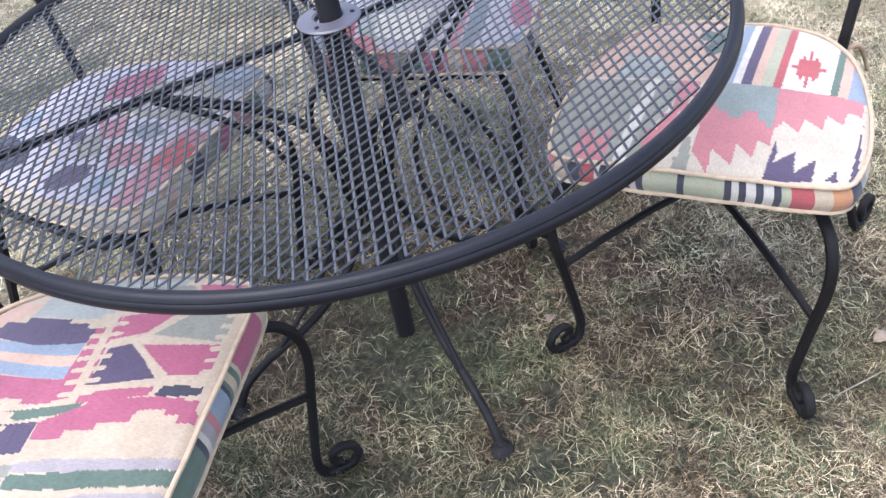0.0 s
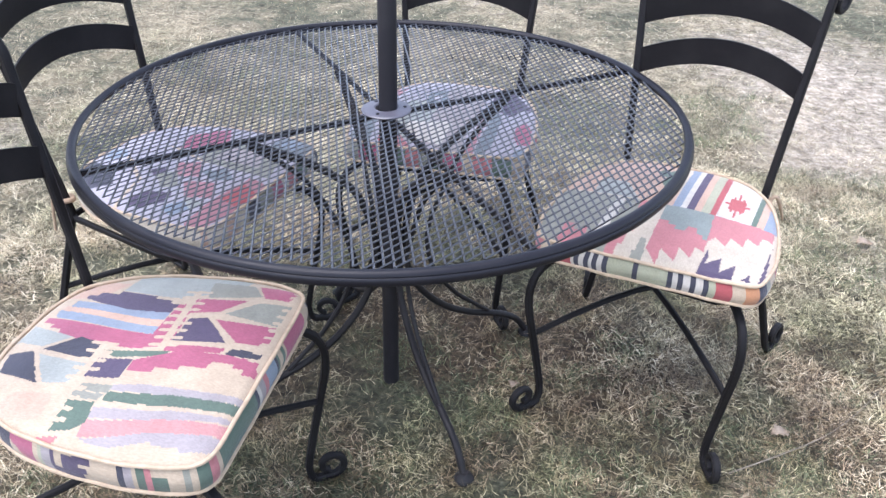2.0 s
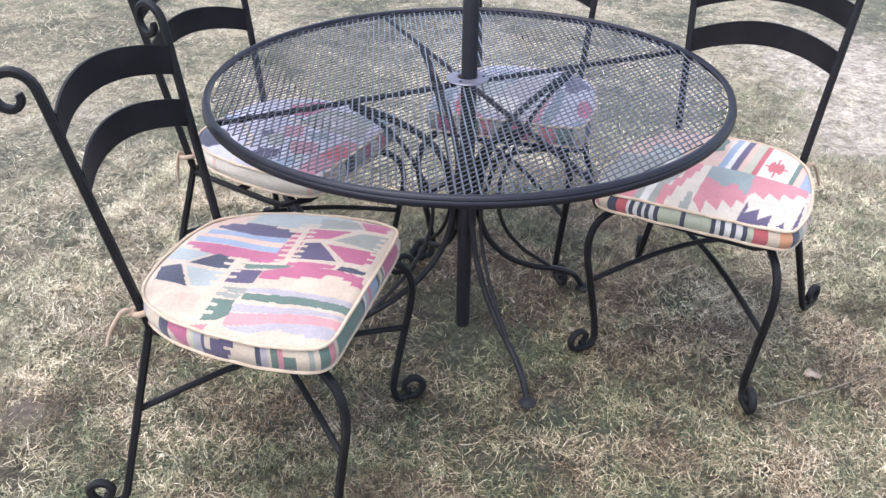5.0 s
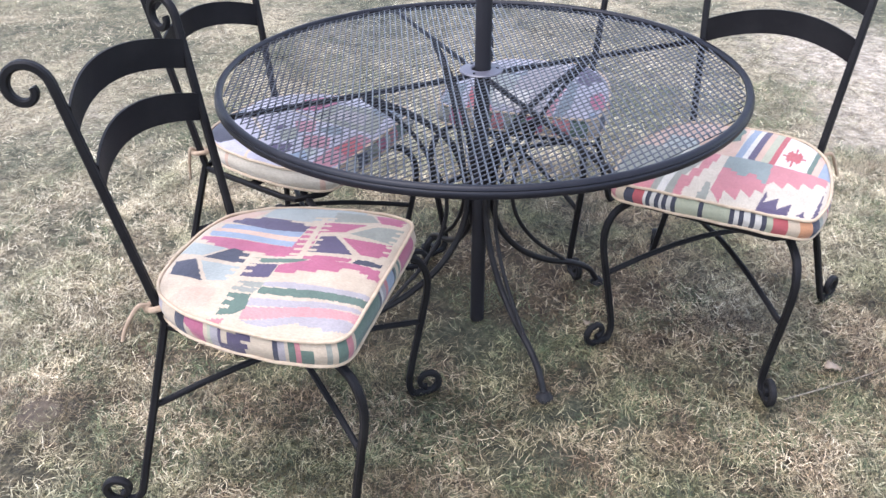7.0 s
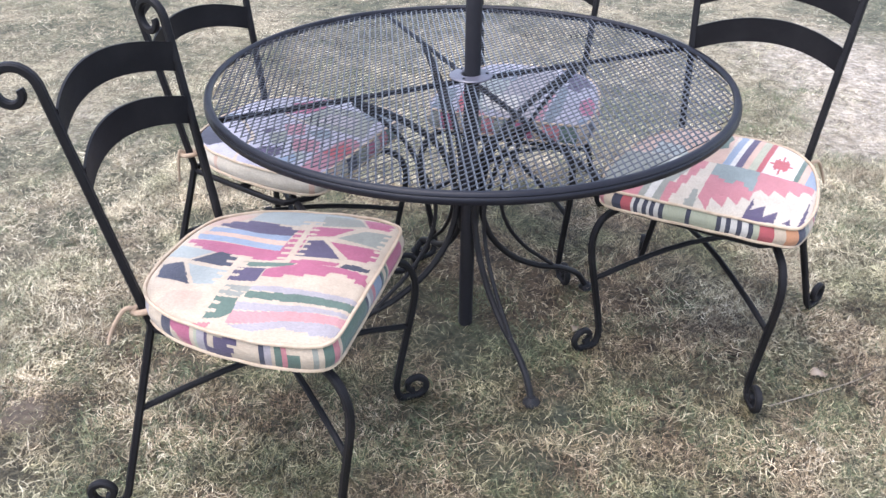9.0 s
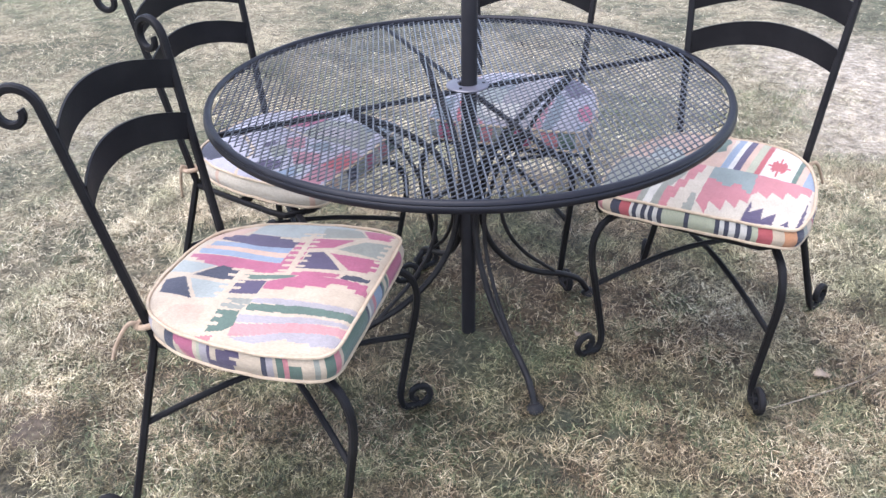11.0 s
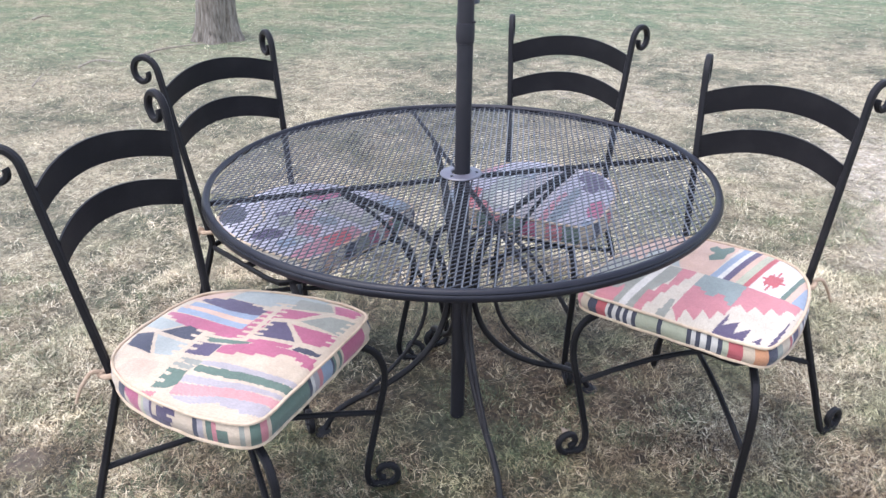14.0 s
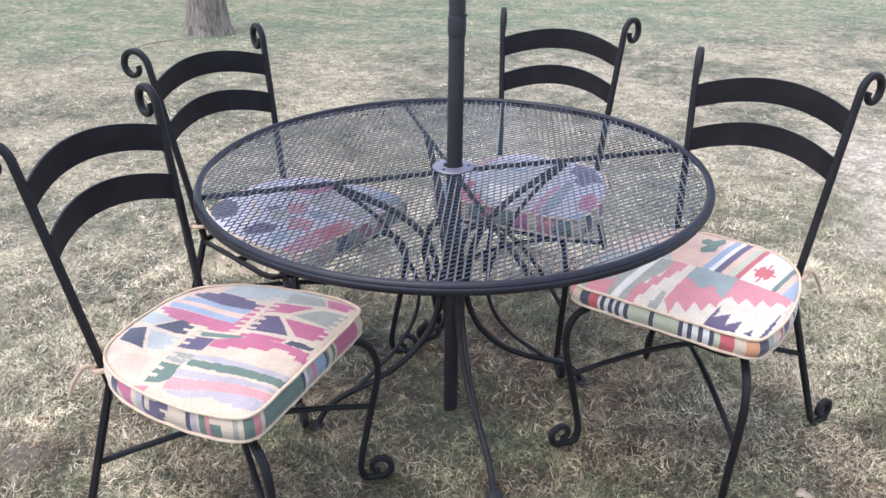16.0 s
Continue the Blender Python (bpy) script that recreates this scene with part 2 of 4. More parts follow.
def lathe(profile, steps, closed=True):
    verts = [Vector((r * math.cos(2 * math.pi * i / steps), r * math.sin(2 * math.pi * i / steps), z)) for i in range(steps) for r, z in profile]
    k = len(profile)
    faces = [(i * k + j, ((i + 1) % steps) * k + j, ((i + 1) % steps) * k + (j + 1) % k, i * k + (j + 1) % k)
             for i in range(steps) for j in range(k if closed else k - 1)]
    return verts, faces


# ---------------------------------------------------------------- table
TX, TY, TOP = 0.0, 0.0, 0.700
LEGS_AT = (40, 130, 222, 310)

table = thing("patio_table", "round black wrought iron table with an expanded metal top", "table", pose(TX, TY, 0))
rim_profile = [(0.5925, 0.698), (0.5945, 0.7025), (0.599, 0.7050), (0.6045, 0.7045), (0.6085, 0.7012), (0.6100, 0.6975), (0.6088, 0.6955),
               (0.6108, 0.6940), (0.612, 0.691), (0.612, 0.6850), (0.6100, 0.6812), (0.606, 0.6817), (0.6045, 0.685), (0.6045, 0.692), (0.5945, 0.695)]
mesh_object("rim", *lathe(rim_profile, 160), RIM, table, "rolled rim with a ridged skirt")


def expanded_metal(radius, hole):
    """Diamond mesh slit and drawn from one sheet: flat strands in two directions, all twisted the same way."""
    half_w, half_l, width, thick, twist = 0.0083, 0.0168, 0.0035, 0.0021, radians(25)
    turn = radians(-5)
    ca, sa = math.cos(turn), math.sin(turn)
    verts, faces = [], []
    n, m = int(radius / half_w) + 2, int(radius / half_l) + 2
    for i in range(-n, n):
        for j in range(-m, m + 1):
            if (i + j) % 2:
                continue
            for dj in (1, -1):
                ends = ((i * half_w, j * half_l), ((i + 1) * half_w, (j + dj) * half_l))
                p = [Vector((x * ca - y * sa, x * sa + y * ca, 0)) for x, y in ends]
                reach = [q.length for q in p]
                if max(reach) > radius or min(reach) < hole:
                    continue
                t = (p[1] - p[0]).normalized()
                lean = Vector((-t.y, t.x, 0.0)) * (1 if t.y > 0 else -1)
                across = (lean * math.cos(twist) - Vector((0, 0, math.sin(twist)))) * (width / 2)
                up = (lean * math.sin(twist) + Vector((0, 0, math.cos(twist)))) * (thick / 2)
                k = len(verts)
                for q in (p[0] - t * 0.0008, p[1] + t * 0.0008):
                    c = Vector((q.x, q.y, TOP - 0.002))
                    verts.extend((c - across - up, c + across - up, c + across * 0.9 + up, c - across * 0.9 + up))
                faces.extend(((k, k + 1, k + 5, k + 4), (k + 1, k + 2, k + 6, k + 5), (k + 2, k + 3, k + 7, k + 6), (k + 3, k, k + 4, k + 7)))
    return verts, faces


tagged(mesh_object("mesh_top", *expanded_metal(0.592, 0.032), MESH, table, "expanded metal diamond mesh", smooth=False), kind="stuff")

flange_profile = [(0.0225, 0.6955), (0.0225, 0.704), (0.026, 0.7065), (0.040, 0.7045), (0.049, 0.7035), (0.0515, 0.701), (0.050, 0.6985), (0.028, 0.6985)]
flange = mesh_object("umbrella_ring", *lathe(flange_profile, 48), RING, table, "flat painted ring round the umbrella hole")
for a in (20, 140, 260):
    c = Vector((0.038 * math.cos(radians(a)), 0.038 * math.sin(radians(a)), 0))
    v, f = lathe([(0.0005, 0.7068), (0.003, 0.7066), (0.0042, 0.7045), (0.0042, 0.703), (0.0005, 0.703)], 10)
    mesh_object("screw", [p + c for p in v], f, IRON_TABLE, flange)

for a in LEGS_AT:
    d = Vector((math.cos(radians(a)), math.sin(radians(a)), 0))
    s = Vector((-d.y, d.x, 0))
    at = lambda r, z: d * r + Vector((0, 0, z))
    mesh_object("support_arm", *sweep([at(0.03, 0.6895), at(0.32, 0.6895), at(0.6035, 0.6895)], oblong(0.0095, 0.011), s), IRON_TABLE, table)
    line = glide([at(*q) for q in ((0.292, 0.682), (0.222, 0.646), (0.150, 0.600), (0.086, 0.540), (0.052, 0.470), (0.038, 0.400), (0.038, 0.330), (0.068, 0.246),
                                   (0.130, 0.173), (0.208, 0.124), (0.290, 0.094), (0.345, 0.062), (0.372, 0.024), (0.382, 0.006))], 5)
    leg = mesh_object("leg", *sweep(line, disc(0.0085, 10), s), IRON_TABLE, table)
    line = glide([at(*q) for q in ((0.284, 0.673), (0.224, 0.624), (0.170, 0.562), (0.128, 0.480), (0.098, 0.410), (0.094, 0.340), (0.118, 0.266), (0.168, 0.196),
                                   (0.220, 0.148), (0.262, 0.112))], 5)
    mesh_object("brace", *sweep(line, disc(0.0055, 8), s), IRON_TABLE, leg, "thinner curved rod")
    v, f = lathe([(0.0005, -0.002), (0.020, -0.002), (0.022, 0.003), (0.020, 0.008), (0.012, 0.013), (0.0085, 0.020), (0.0005, 0.020)], 16)
    mesh_object("foot", [p + d * 0.383 for p in v], f, IRON_TABLE, leg)
v, f = lathe([(0.0215, 0.29), (0.0265, 0.292), (0.0275, 0.30), (0.0275, 0.48), (0.0265, 0.488), (0.0215, 0.49)], 24)
mesh_object("hub", v, f, IRON_TABLE, table, "tube that the curved legs join")

# umbrella pole through the table
pole = thing("umbrella_pole", "bare dark umbrella pole through the table's centre", "pole", pose(0.004, -0.030, 0, -2.4, 0, 0))
lower = [(0.0005, 0.004), (0.017, 0.004), (0.0188, 0.008), (0.0188, 1.035), (0.0005, 1.035)]
mesh_object("lower_tube", *lathe(lower, 28), POLE, pole)
collar = mesh_object("collar", *lathe([(0.0150, 1.012), (0.0205, 1.014), (0.0212, 1.018), (0.0212, 1.052), (0.0203, 1.058), (0.0150, 1.060)], 28), POLE, pole, "wider sleeve at the joint")
mesh_object("upper_tube", *lathe([(0.0005, 1.03), (0.0192, 1.03), (0.0192, 2.05), (0.017, 2.056), (0.0005, 2.056)], 28), POLE, pole)
v, f = sweep([Vector((0.0195, -0.004, 1.062)), Vector((0.024, -0.005, 1.062)), Vector((0.0265, -0.0055, 1.062))], disc(0.003, 8))
mesh_object("pin", v, f, POLE, collar, "small steel spring pin")


# ---------------------------------------------------------------- chairs
def scroll_foot(base, out, r0=0.033, r1=0.014, turns=0.99, n=22):
    """The rolled end of a leg: from the ground outwards, up, and back in."""
    c = base + out * 0.040 + Vector((0, 0, 0.007 + r0 - base.z))
    pts = []
    for i in range(n + 1):
        k = i / n
        a = radians(-90) + k * turns * 2 * math.pi
        r = r0 + (r1 - r0) * k
        pts.append(c + out * (r * math.cos(a)) + Vector((0, 0, r * math.sin(a))))
    return pts


def dining_chair():
    chair = thing("dining_chair", "black wrought iron ladder-back chair with scrolled feet and finials", "chair", group="chairs round the table")
    for sx in (-1, 1):
        # back post with its foot and finial, one bent bar
        foot = Vector((0.245 * sx, -0.493, 0.010))
        seat = Vector((0.1566 * sx, -0.4055, 0.4217))
        top = Vector((0.1933 * sx, -0.4839, 0.895))
        out = Vector((0.28 * sx, -0.96, 0)).normalized()
        low = scroll_foot(foot, out)
        low.reverse()
        curl = []
        back = Vector((0.33 * sx, -0.94, 0)).normalized()
        c = top + back * 0.044
        for i in range(26):
            k = i / 25
            a = radians(180) - k * radians(372)
            r = 0.044 + (0.012 - 0.044) * k ** 1.05
            curl.append(c + back * (r * math.cos(a)) + Vector((0, 0, r * math.sin(a) * 1.08)))
        up = foot.lerp(seat, 0.045)
        path = low + [foot + out * 0.008, up] + [foot.lerp(seat, q) for q in (0.3, 0.6, 0.9)] + [seat] + [seat.lerp(top, q) for q in (0.1, 0.4, 0.7, 0.93)] + curl
        mesh_object("back_post", *sweep(path, oblong(0.0165, 0.0155), Vector((0.94 * sx, 0.33, 0)), lambda q: 1.0 - 0.22 * max(0.0, (q - 0.75) / 0.25)), IRON, chair, "bar bent into a leg, post and scroll finial")
        # front leg in the corner's diagonal
        out = Vector((0.513 * sx, 0.858, 0)).normalized()
        side = Vector((-out.y, out.x, 0))
        foot = Vector((0.1988 * sx, -0.0300, 0.010))
        at = lambda r, z: Vector((0.1988 * sx, -0.0269, 0)) + out * r + Vector((0, 0, z))
        upper = glide([at(-0.066, 0.418), at(-0.036, 0.412), at(0.016, 0.394), at(0.040, 0.355), at(0.0415, 0.300), at(0.024, 0.215), at(0.006, 0.130), at(-0.008, 0.055), at(-0.004, 0.022), at(0.006, 0.010)], 4)
        mesh_object("front_leg", *sweep(upper + scroll_foot(foot, out)[1:], oblong(0.0165, 0.0150), side, lambda q: 1.0 - 0.15 * max(0.0, (q - 0.7) / 0.3)), IRON, chair, "S-curved leg ending in a scroll")
        # crossed stretchers
        a, b = Vector((0.2106 * sx, -0.007, 0.222)), Vector((-0.197 * sx, -0.447, 0.232))
        arch = [a.lerp(b, q) + Vector((0, 0, (0.050 + 0.011 * sx) * math.sin(math.pi * q))) for q in (0, 0.15, 0.3, 0.42, 0.5, 0.58, 0.7, 0.85, 1)]
        mesh_object("stretcher", *sweep(arch, disc(0.0070, 8)), IRON, chair)
    # two arched back straps
    for z, h in ((0.8302, 0.060), (0.7221, 0.060)):
        q = (z - 0.4217) / 0.498
        y0, w = -0.4055 - 0.0825 * q, 0.151 + 0.0386 * q
        verts, faces = [], []
        n = 24
        for i in range(n + 1):
            x = -1 + 2 * i / n
            bow = 1 - x * x
            y, zc = y0 - 0.0457 * bow, z + 0.0325 * bow
            tilt = -0.03
            for dz, dy in ((-h / 2, 0.0026), (h / 2, 0.0026), (h / 2, -0.0026), (-h / 2, -0.0026)):
                verts.append((x * w, y + dy - tilt * dz, zc + dz))
        for i in range(n):
            faces += [(4 * i + j, 4 * i + (j + 1) % 4, 4 * i + 4 + (j + 1) % 4, 4 * i + 4 + j) for j in range(4)]
        faces += [(3, 2, 1, 0), (4 * n, 4 * n + 1, 4 * n + 2, 4 * n + 3)]
        mesh_object("back_slat", verts, faces, IRON, chair, "wide flat arched strap")
    ring = [(-0.150, -0.034), (0.150, -0.034), (0.204, -0.078), (0.204, -0.12), (0.160, -0.395), (0.148, -0.412), (0.08, -0.418), (-0.08, -0.418), (-0.148, -0.412), (-0.160, -0.395), (-0.204, -0.12), (-0.204, -0.078)]
    mesh_object("seat_frame", *sweep([Vector((x, y, 0.4190 + 0.020 * (y + 0.034))) for x, y in ring], oblong(0.014, 0.011), Vector((0, 0, 1)), closed=True), IRON, chair)
    mesh_object("seat_strap", *sweep([Vector((-0.188, -0.22, 0.420)), Vector((0, -0.22, 0.419)), Vector((0.188, -0.22, 0.420))], oblong(0.004, 0.03), Vector((0, 0, 1))), IRON, chair)
    return chair


def stand(x, y, facing):
    return pose(x, y, 0, 0, 0, facing - 90)


PLACES = {"A": (-0.0202, -0.5766, 3.5), "B": (0.544, -0.1001, -104.5), "C": (0.0065, 0.2573, -90.7), "D": (-0.2822, -0.0492, -11.0)}
SEATS = {"A": (-0.028, -0.590, 2.6), "B": (0.5474, -0.1206, -100.9), "C": (0.021, 0.272, -90.1), "D": (-0.279, 0.003, -8.2)}
first = dining_chair()
first.matrix_basis = stand(*PLACES["A"])
for key in "BCD":
    copy_thing(first, stand(*PLACES[key]))


# ---------------------------------------------------------------- cushions
DYES = {"cream": (0.448, 0.359, 0.258), "ivory": (0.472, 0.408, 0.318), "white": (0.508, 0.473, 0.414), "magenta": (0.337, 0.094, 0.146), "salmon": (0.417, 0.164, 0.169), "coral": (0.440, 0.218, 0.208), "purple": (0.075, 0.057, 0.097),
        "navy": (0.045, 0.045, 0.062), "blue": (0.215, 0.258, 0.315), "aqua": (0.300, 0.318, 0.288), "peach": (0.479, 0.323, 0.238), "grey": (0.240, 0.240, 0.196),
        "green": (0.094, 0.134, 0.102), "lavender": (0.312, 0.278, 0.276), "red": (0.355, 0.080, 0.084), "orange": (0.444, 0.213, 0.107), "sage": (0.347, 0.347, 0.244), "rose": (0.344, 0.162, 0.181), "mist": (0.353, 0.334, 0.372), "slate": (0.162, 0.191, 0.210), "teal": (0.205, 0.236, 0.215)}


class Weave:
    """Colours laid over the points of a cloth, later ones over earlier ones."""

    def __init__(self, x, y, ground="cream"):
        self.x, self.y = x, y
        self.rgb = np.empty((len(x), 3))
        self.rgb[:] = DYES[ground]

    def poly(self, dye, *pts):
        inside = np.zeros(len(self.x), bool)
        for (ax, ay), (bx, by) in zip(pts, pts[1:] + pts[:1]):
            if ay != by:
                inside ^= ((ay > self.y) != (by > self.y)) & (self.x < (bx - ax) * (self.y - ay) / (by - ay) + ax)
        self.rgb[inside] = DYES[dye]

    def line(self, a, b, wide=0.009, dye="cream"):
        d = np.array(b) - np.array(a)
        k = np.clip(((self.x - a[0]) * d[0] + (self.y - a[1]) * d[1]) / (d @ d), 0, 1)
        self.rgb[np.hypot(self.x - a[0] - k * d[0], self.y - a[1] - k * d[1]) < wide / 2] = DYES[dye]

    def ladder(self, a, b, wide=0.012, rung=0.040, step=0.021):
        self.line(a, b, wide)
        a, b = Vector(a), Vector(b)
        d = (b - a).normalized()
        s = Vector((-d.y, d.x))
        for i in range(int((b - a).length / step) + 1):
            c = a + d * (i * step)
            self.line(c - s * rung / 2, c + s * rung / 2, 0.0085)

    def star(self, dye, cx, cy, rx, ry):
        """A stepped woven motif: a wide diamond with a short forked arm on every side."""
        u, v = np.abs(np.round((self.x - cx) / rx * 5)), np.abs(np.round((self.y - cy) / ry * 5))
        self.rgb[(u + v <= 3) | ((u <= 2) & (v <= 2)) | ((u <= 5) & (v == 0)) | ((v <= 5) & (u == 0)) | ((u == 3) & (v <= 2)) | ((v == 3) & (u == 2))] = DYES[dye]


def cloth_a(w):
    p = w.poly
    w.x, w.y = 1.06 * w.x + 0.018 * w.y - 0.007 + 0.032 * ((w.y + 0.2) / 0.2) ** 2, 0.051 * w.x + 1.045 * w.y + 0.001
    p("aqua", (-0.25, -0.33), (-0.25, -0.12), (-0.19, -0.12), (-0.14, -0.21), (-0.14, -0.33))
    p("peach", (-0.09, -0.44), (-0.17, -0.42), (-0.17, -0.33), (-0.10, -0.36))
    p("blue", (-0.088, -0.40), (-0.086, -0.34), (-0.092, -0.205), (-0.067, -0.205), (-0.066, -0.40))
    p("purple", (-0.099, -0.39), (-0.112, -0.39), (-0.112, -0.37), (-0.125, -0.37), (-0.125, -0.33), (-0.138, -0.33), (-0.138, -0.256), (-0.130, -0.256), (-0.130, -0.222), (-0.120, -0.22),
      (-0.120, -0.198), (-0.092, -0.205), (-0.083, -0.286), (-0.088, -0.343))
    p("peach", (-0.066, -0.41), (-0.067, -0.205), (-0.047, -0.203), (-0.050, -0.41))
    p("blue", (-0.052, -0.415), (-0.047, -0.203), (-0.026, -0.200), (-0.030, -0.41))
    p("magenta", (-0.026, -0.42), (-0.026, -0.200), (0.016, -0.197), (0.018, -0.285), (0.014, -0.365), (0.000, -0.372), (0.000, -0.395), (-0.010, -0.395), (-0.010, -0.42))
    p("magenta", (-0.120, -0.203), (-0.145, -0.177), (0.002, -0.160), (0.012, -0.200), (-0.042, -0.203))
    p("aqua", (0.049, -0.44), (0.003, -0.43), (0.014, -0.33), (0.050, -0.372))
    p("navy", (0.056, -0.366), (0.010, -0.317), (0.016, -0.271), (0.062, -0.268))
    p("navy", (0.080, -0.425), (0.062, -0.378), (0.128, -0.322), (0.124, -0.410))
    p("aqua", (0.068, -0.369), (0.067, -0.265), (0.113, -0.275), (0.125, -0.318))
    p("peach", (0.196, -0.37), (0.147, -0.345), (0.139, -0.279), (0.188, -0.275), (0.199, -0.315))
    p("grey", (-0.215, -0.185), (-0.215, -0.107), (-0.170, -0.075), (-0.151, -0.166))
    p("magenta", (-0.215, -0.099), (-0.205, -0.024), (-0.163, -0.027), (-0.166, -0.070))
    p("magenta", (-0.145, -0.175), (-0.153, -0.085), (-0.108, -0.121), (-0.096, -0.172))
    p("grey", (-0.103, -0.113), (-0.148, -0.070), (-0.150, -0.018), (-0.085, -0.018))
    p("purple", (-0.080, -0.164), (-0.088, -0.131), (-0.025, -0.078), (-0.014, -0.163))
    p("magenta", (-0.085, -0.120), (-0.080, -0.016), (-0.026, -0.014), (-0.030, -0.066))
    p("magenta", (-0.002, -0.164), (-0.016, -0.069), (0.004, -0.075), (0.015, -0.161))
    p("navy", (-0.015, -0.059), (-0.010, -0.013), (0.009, -0.013), (0.005, -0.068))
    p("green", (0.030, -0.258), (0.014, -0.150), (0.028, -0.155), (0.044, -0.233))
    p("purple", (0.052, -0.262), (0.043, -0.197), (0.090, -0.196), (0.096, -0.257))
    p("magenta", (0.045, -0.196), (0.020, -0.150), (0.009, -0.140), (0.006, -0.063), (0.014, -0.004), (0.052, -0.001), (0.052, -0.022), (0.038, -0.024), (0.038, -0.040), (0.028, -0.042), (0.028, -0.075), (0.038, -0.077),
      (0.047, -0.078), (0.047, -0.116), (0.058, -0.117), (0.058, -0.152), (0.070, -0.153), (0.070, -0.194))
    p("grey", (0.108, -0.248), (0.106, -0.195), (0.124, -0.195), (0.122, -0.248))
    p("lavender", (0.104, -0.195), (0.098, -0.146), (0.104, 0.01), (0.119, 0.01), (0.116, -0.195))
    p("green", (0.120, -0.196), (0.116, -0.100), (0.120, 0.01), (0.142, 0.01), (0.140, -0.079), (0.138, -0.196))
    p("lavender", (0.151, -0.201), (0.148, -0.076), (0.152, 0.01), (0.163, 0.01), (0.171, -0.202))
    p("coral", (0.175, -0.203), (0.166, -0.090), (0.167, 0.01), (0.191, 0.01), (0.193, -0.099), (0.205, -0.20))
    p("lavender", (0.191, -0.102), (0.192, 0.01), (0.222, 0.01), (0.226, -0.035), (0.216, -0.040), (0.214, -0.081), (0.206, -0.085), (0.218, -0.143), (0.208, -0.199))
    p("green", (0.170, -0.258), (0.143, -0.256), (0.143, -0.205), (0.180, -0.199), (0.196, -0.217), (0.205, -0.258))
    p("grey", (0.124, -0.258), (0.126, -0.198), (0.138, -0.204), (0.140, -0.255))
    p("salmon", (0.218, -0.303), (0.209, -0.227), (0.222, -0.236), (0.226, -0.289))
    w.ladder((-0.168, -0.190), (0.006, -0.169))
    w.ladder((0.015, -0.266), (0.201, -0.253))
    w.ladder((-0.200, -0.008), (0.030, -0.002))
    w.line((0.059, -0.377), (0.129, -0.316))
    w.line((0.059, -0.43), (0.062, -0.267))
    w.line((0.157, -0.379), (0.122, -0.253))
    w.line((-0.149, -0.089), (-0.095, -0.127))
    w.line((-0.092, -0.134), (-0.018, -0.058))
    w.line((-0.010, -0.173), (-0.018, -0.010))
    w.line((-0.160, -0.075), (-0.155, -0.010))


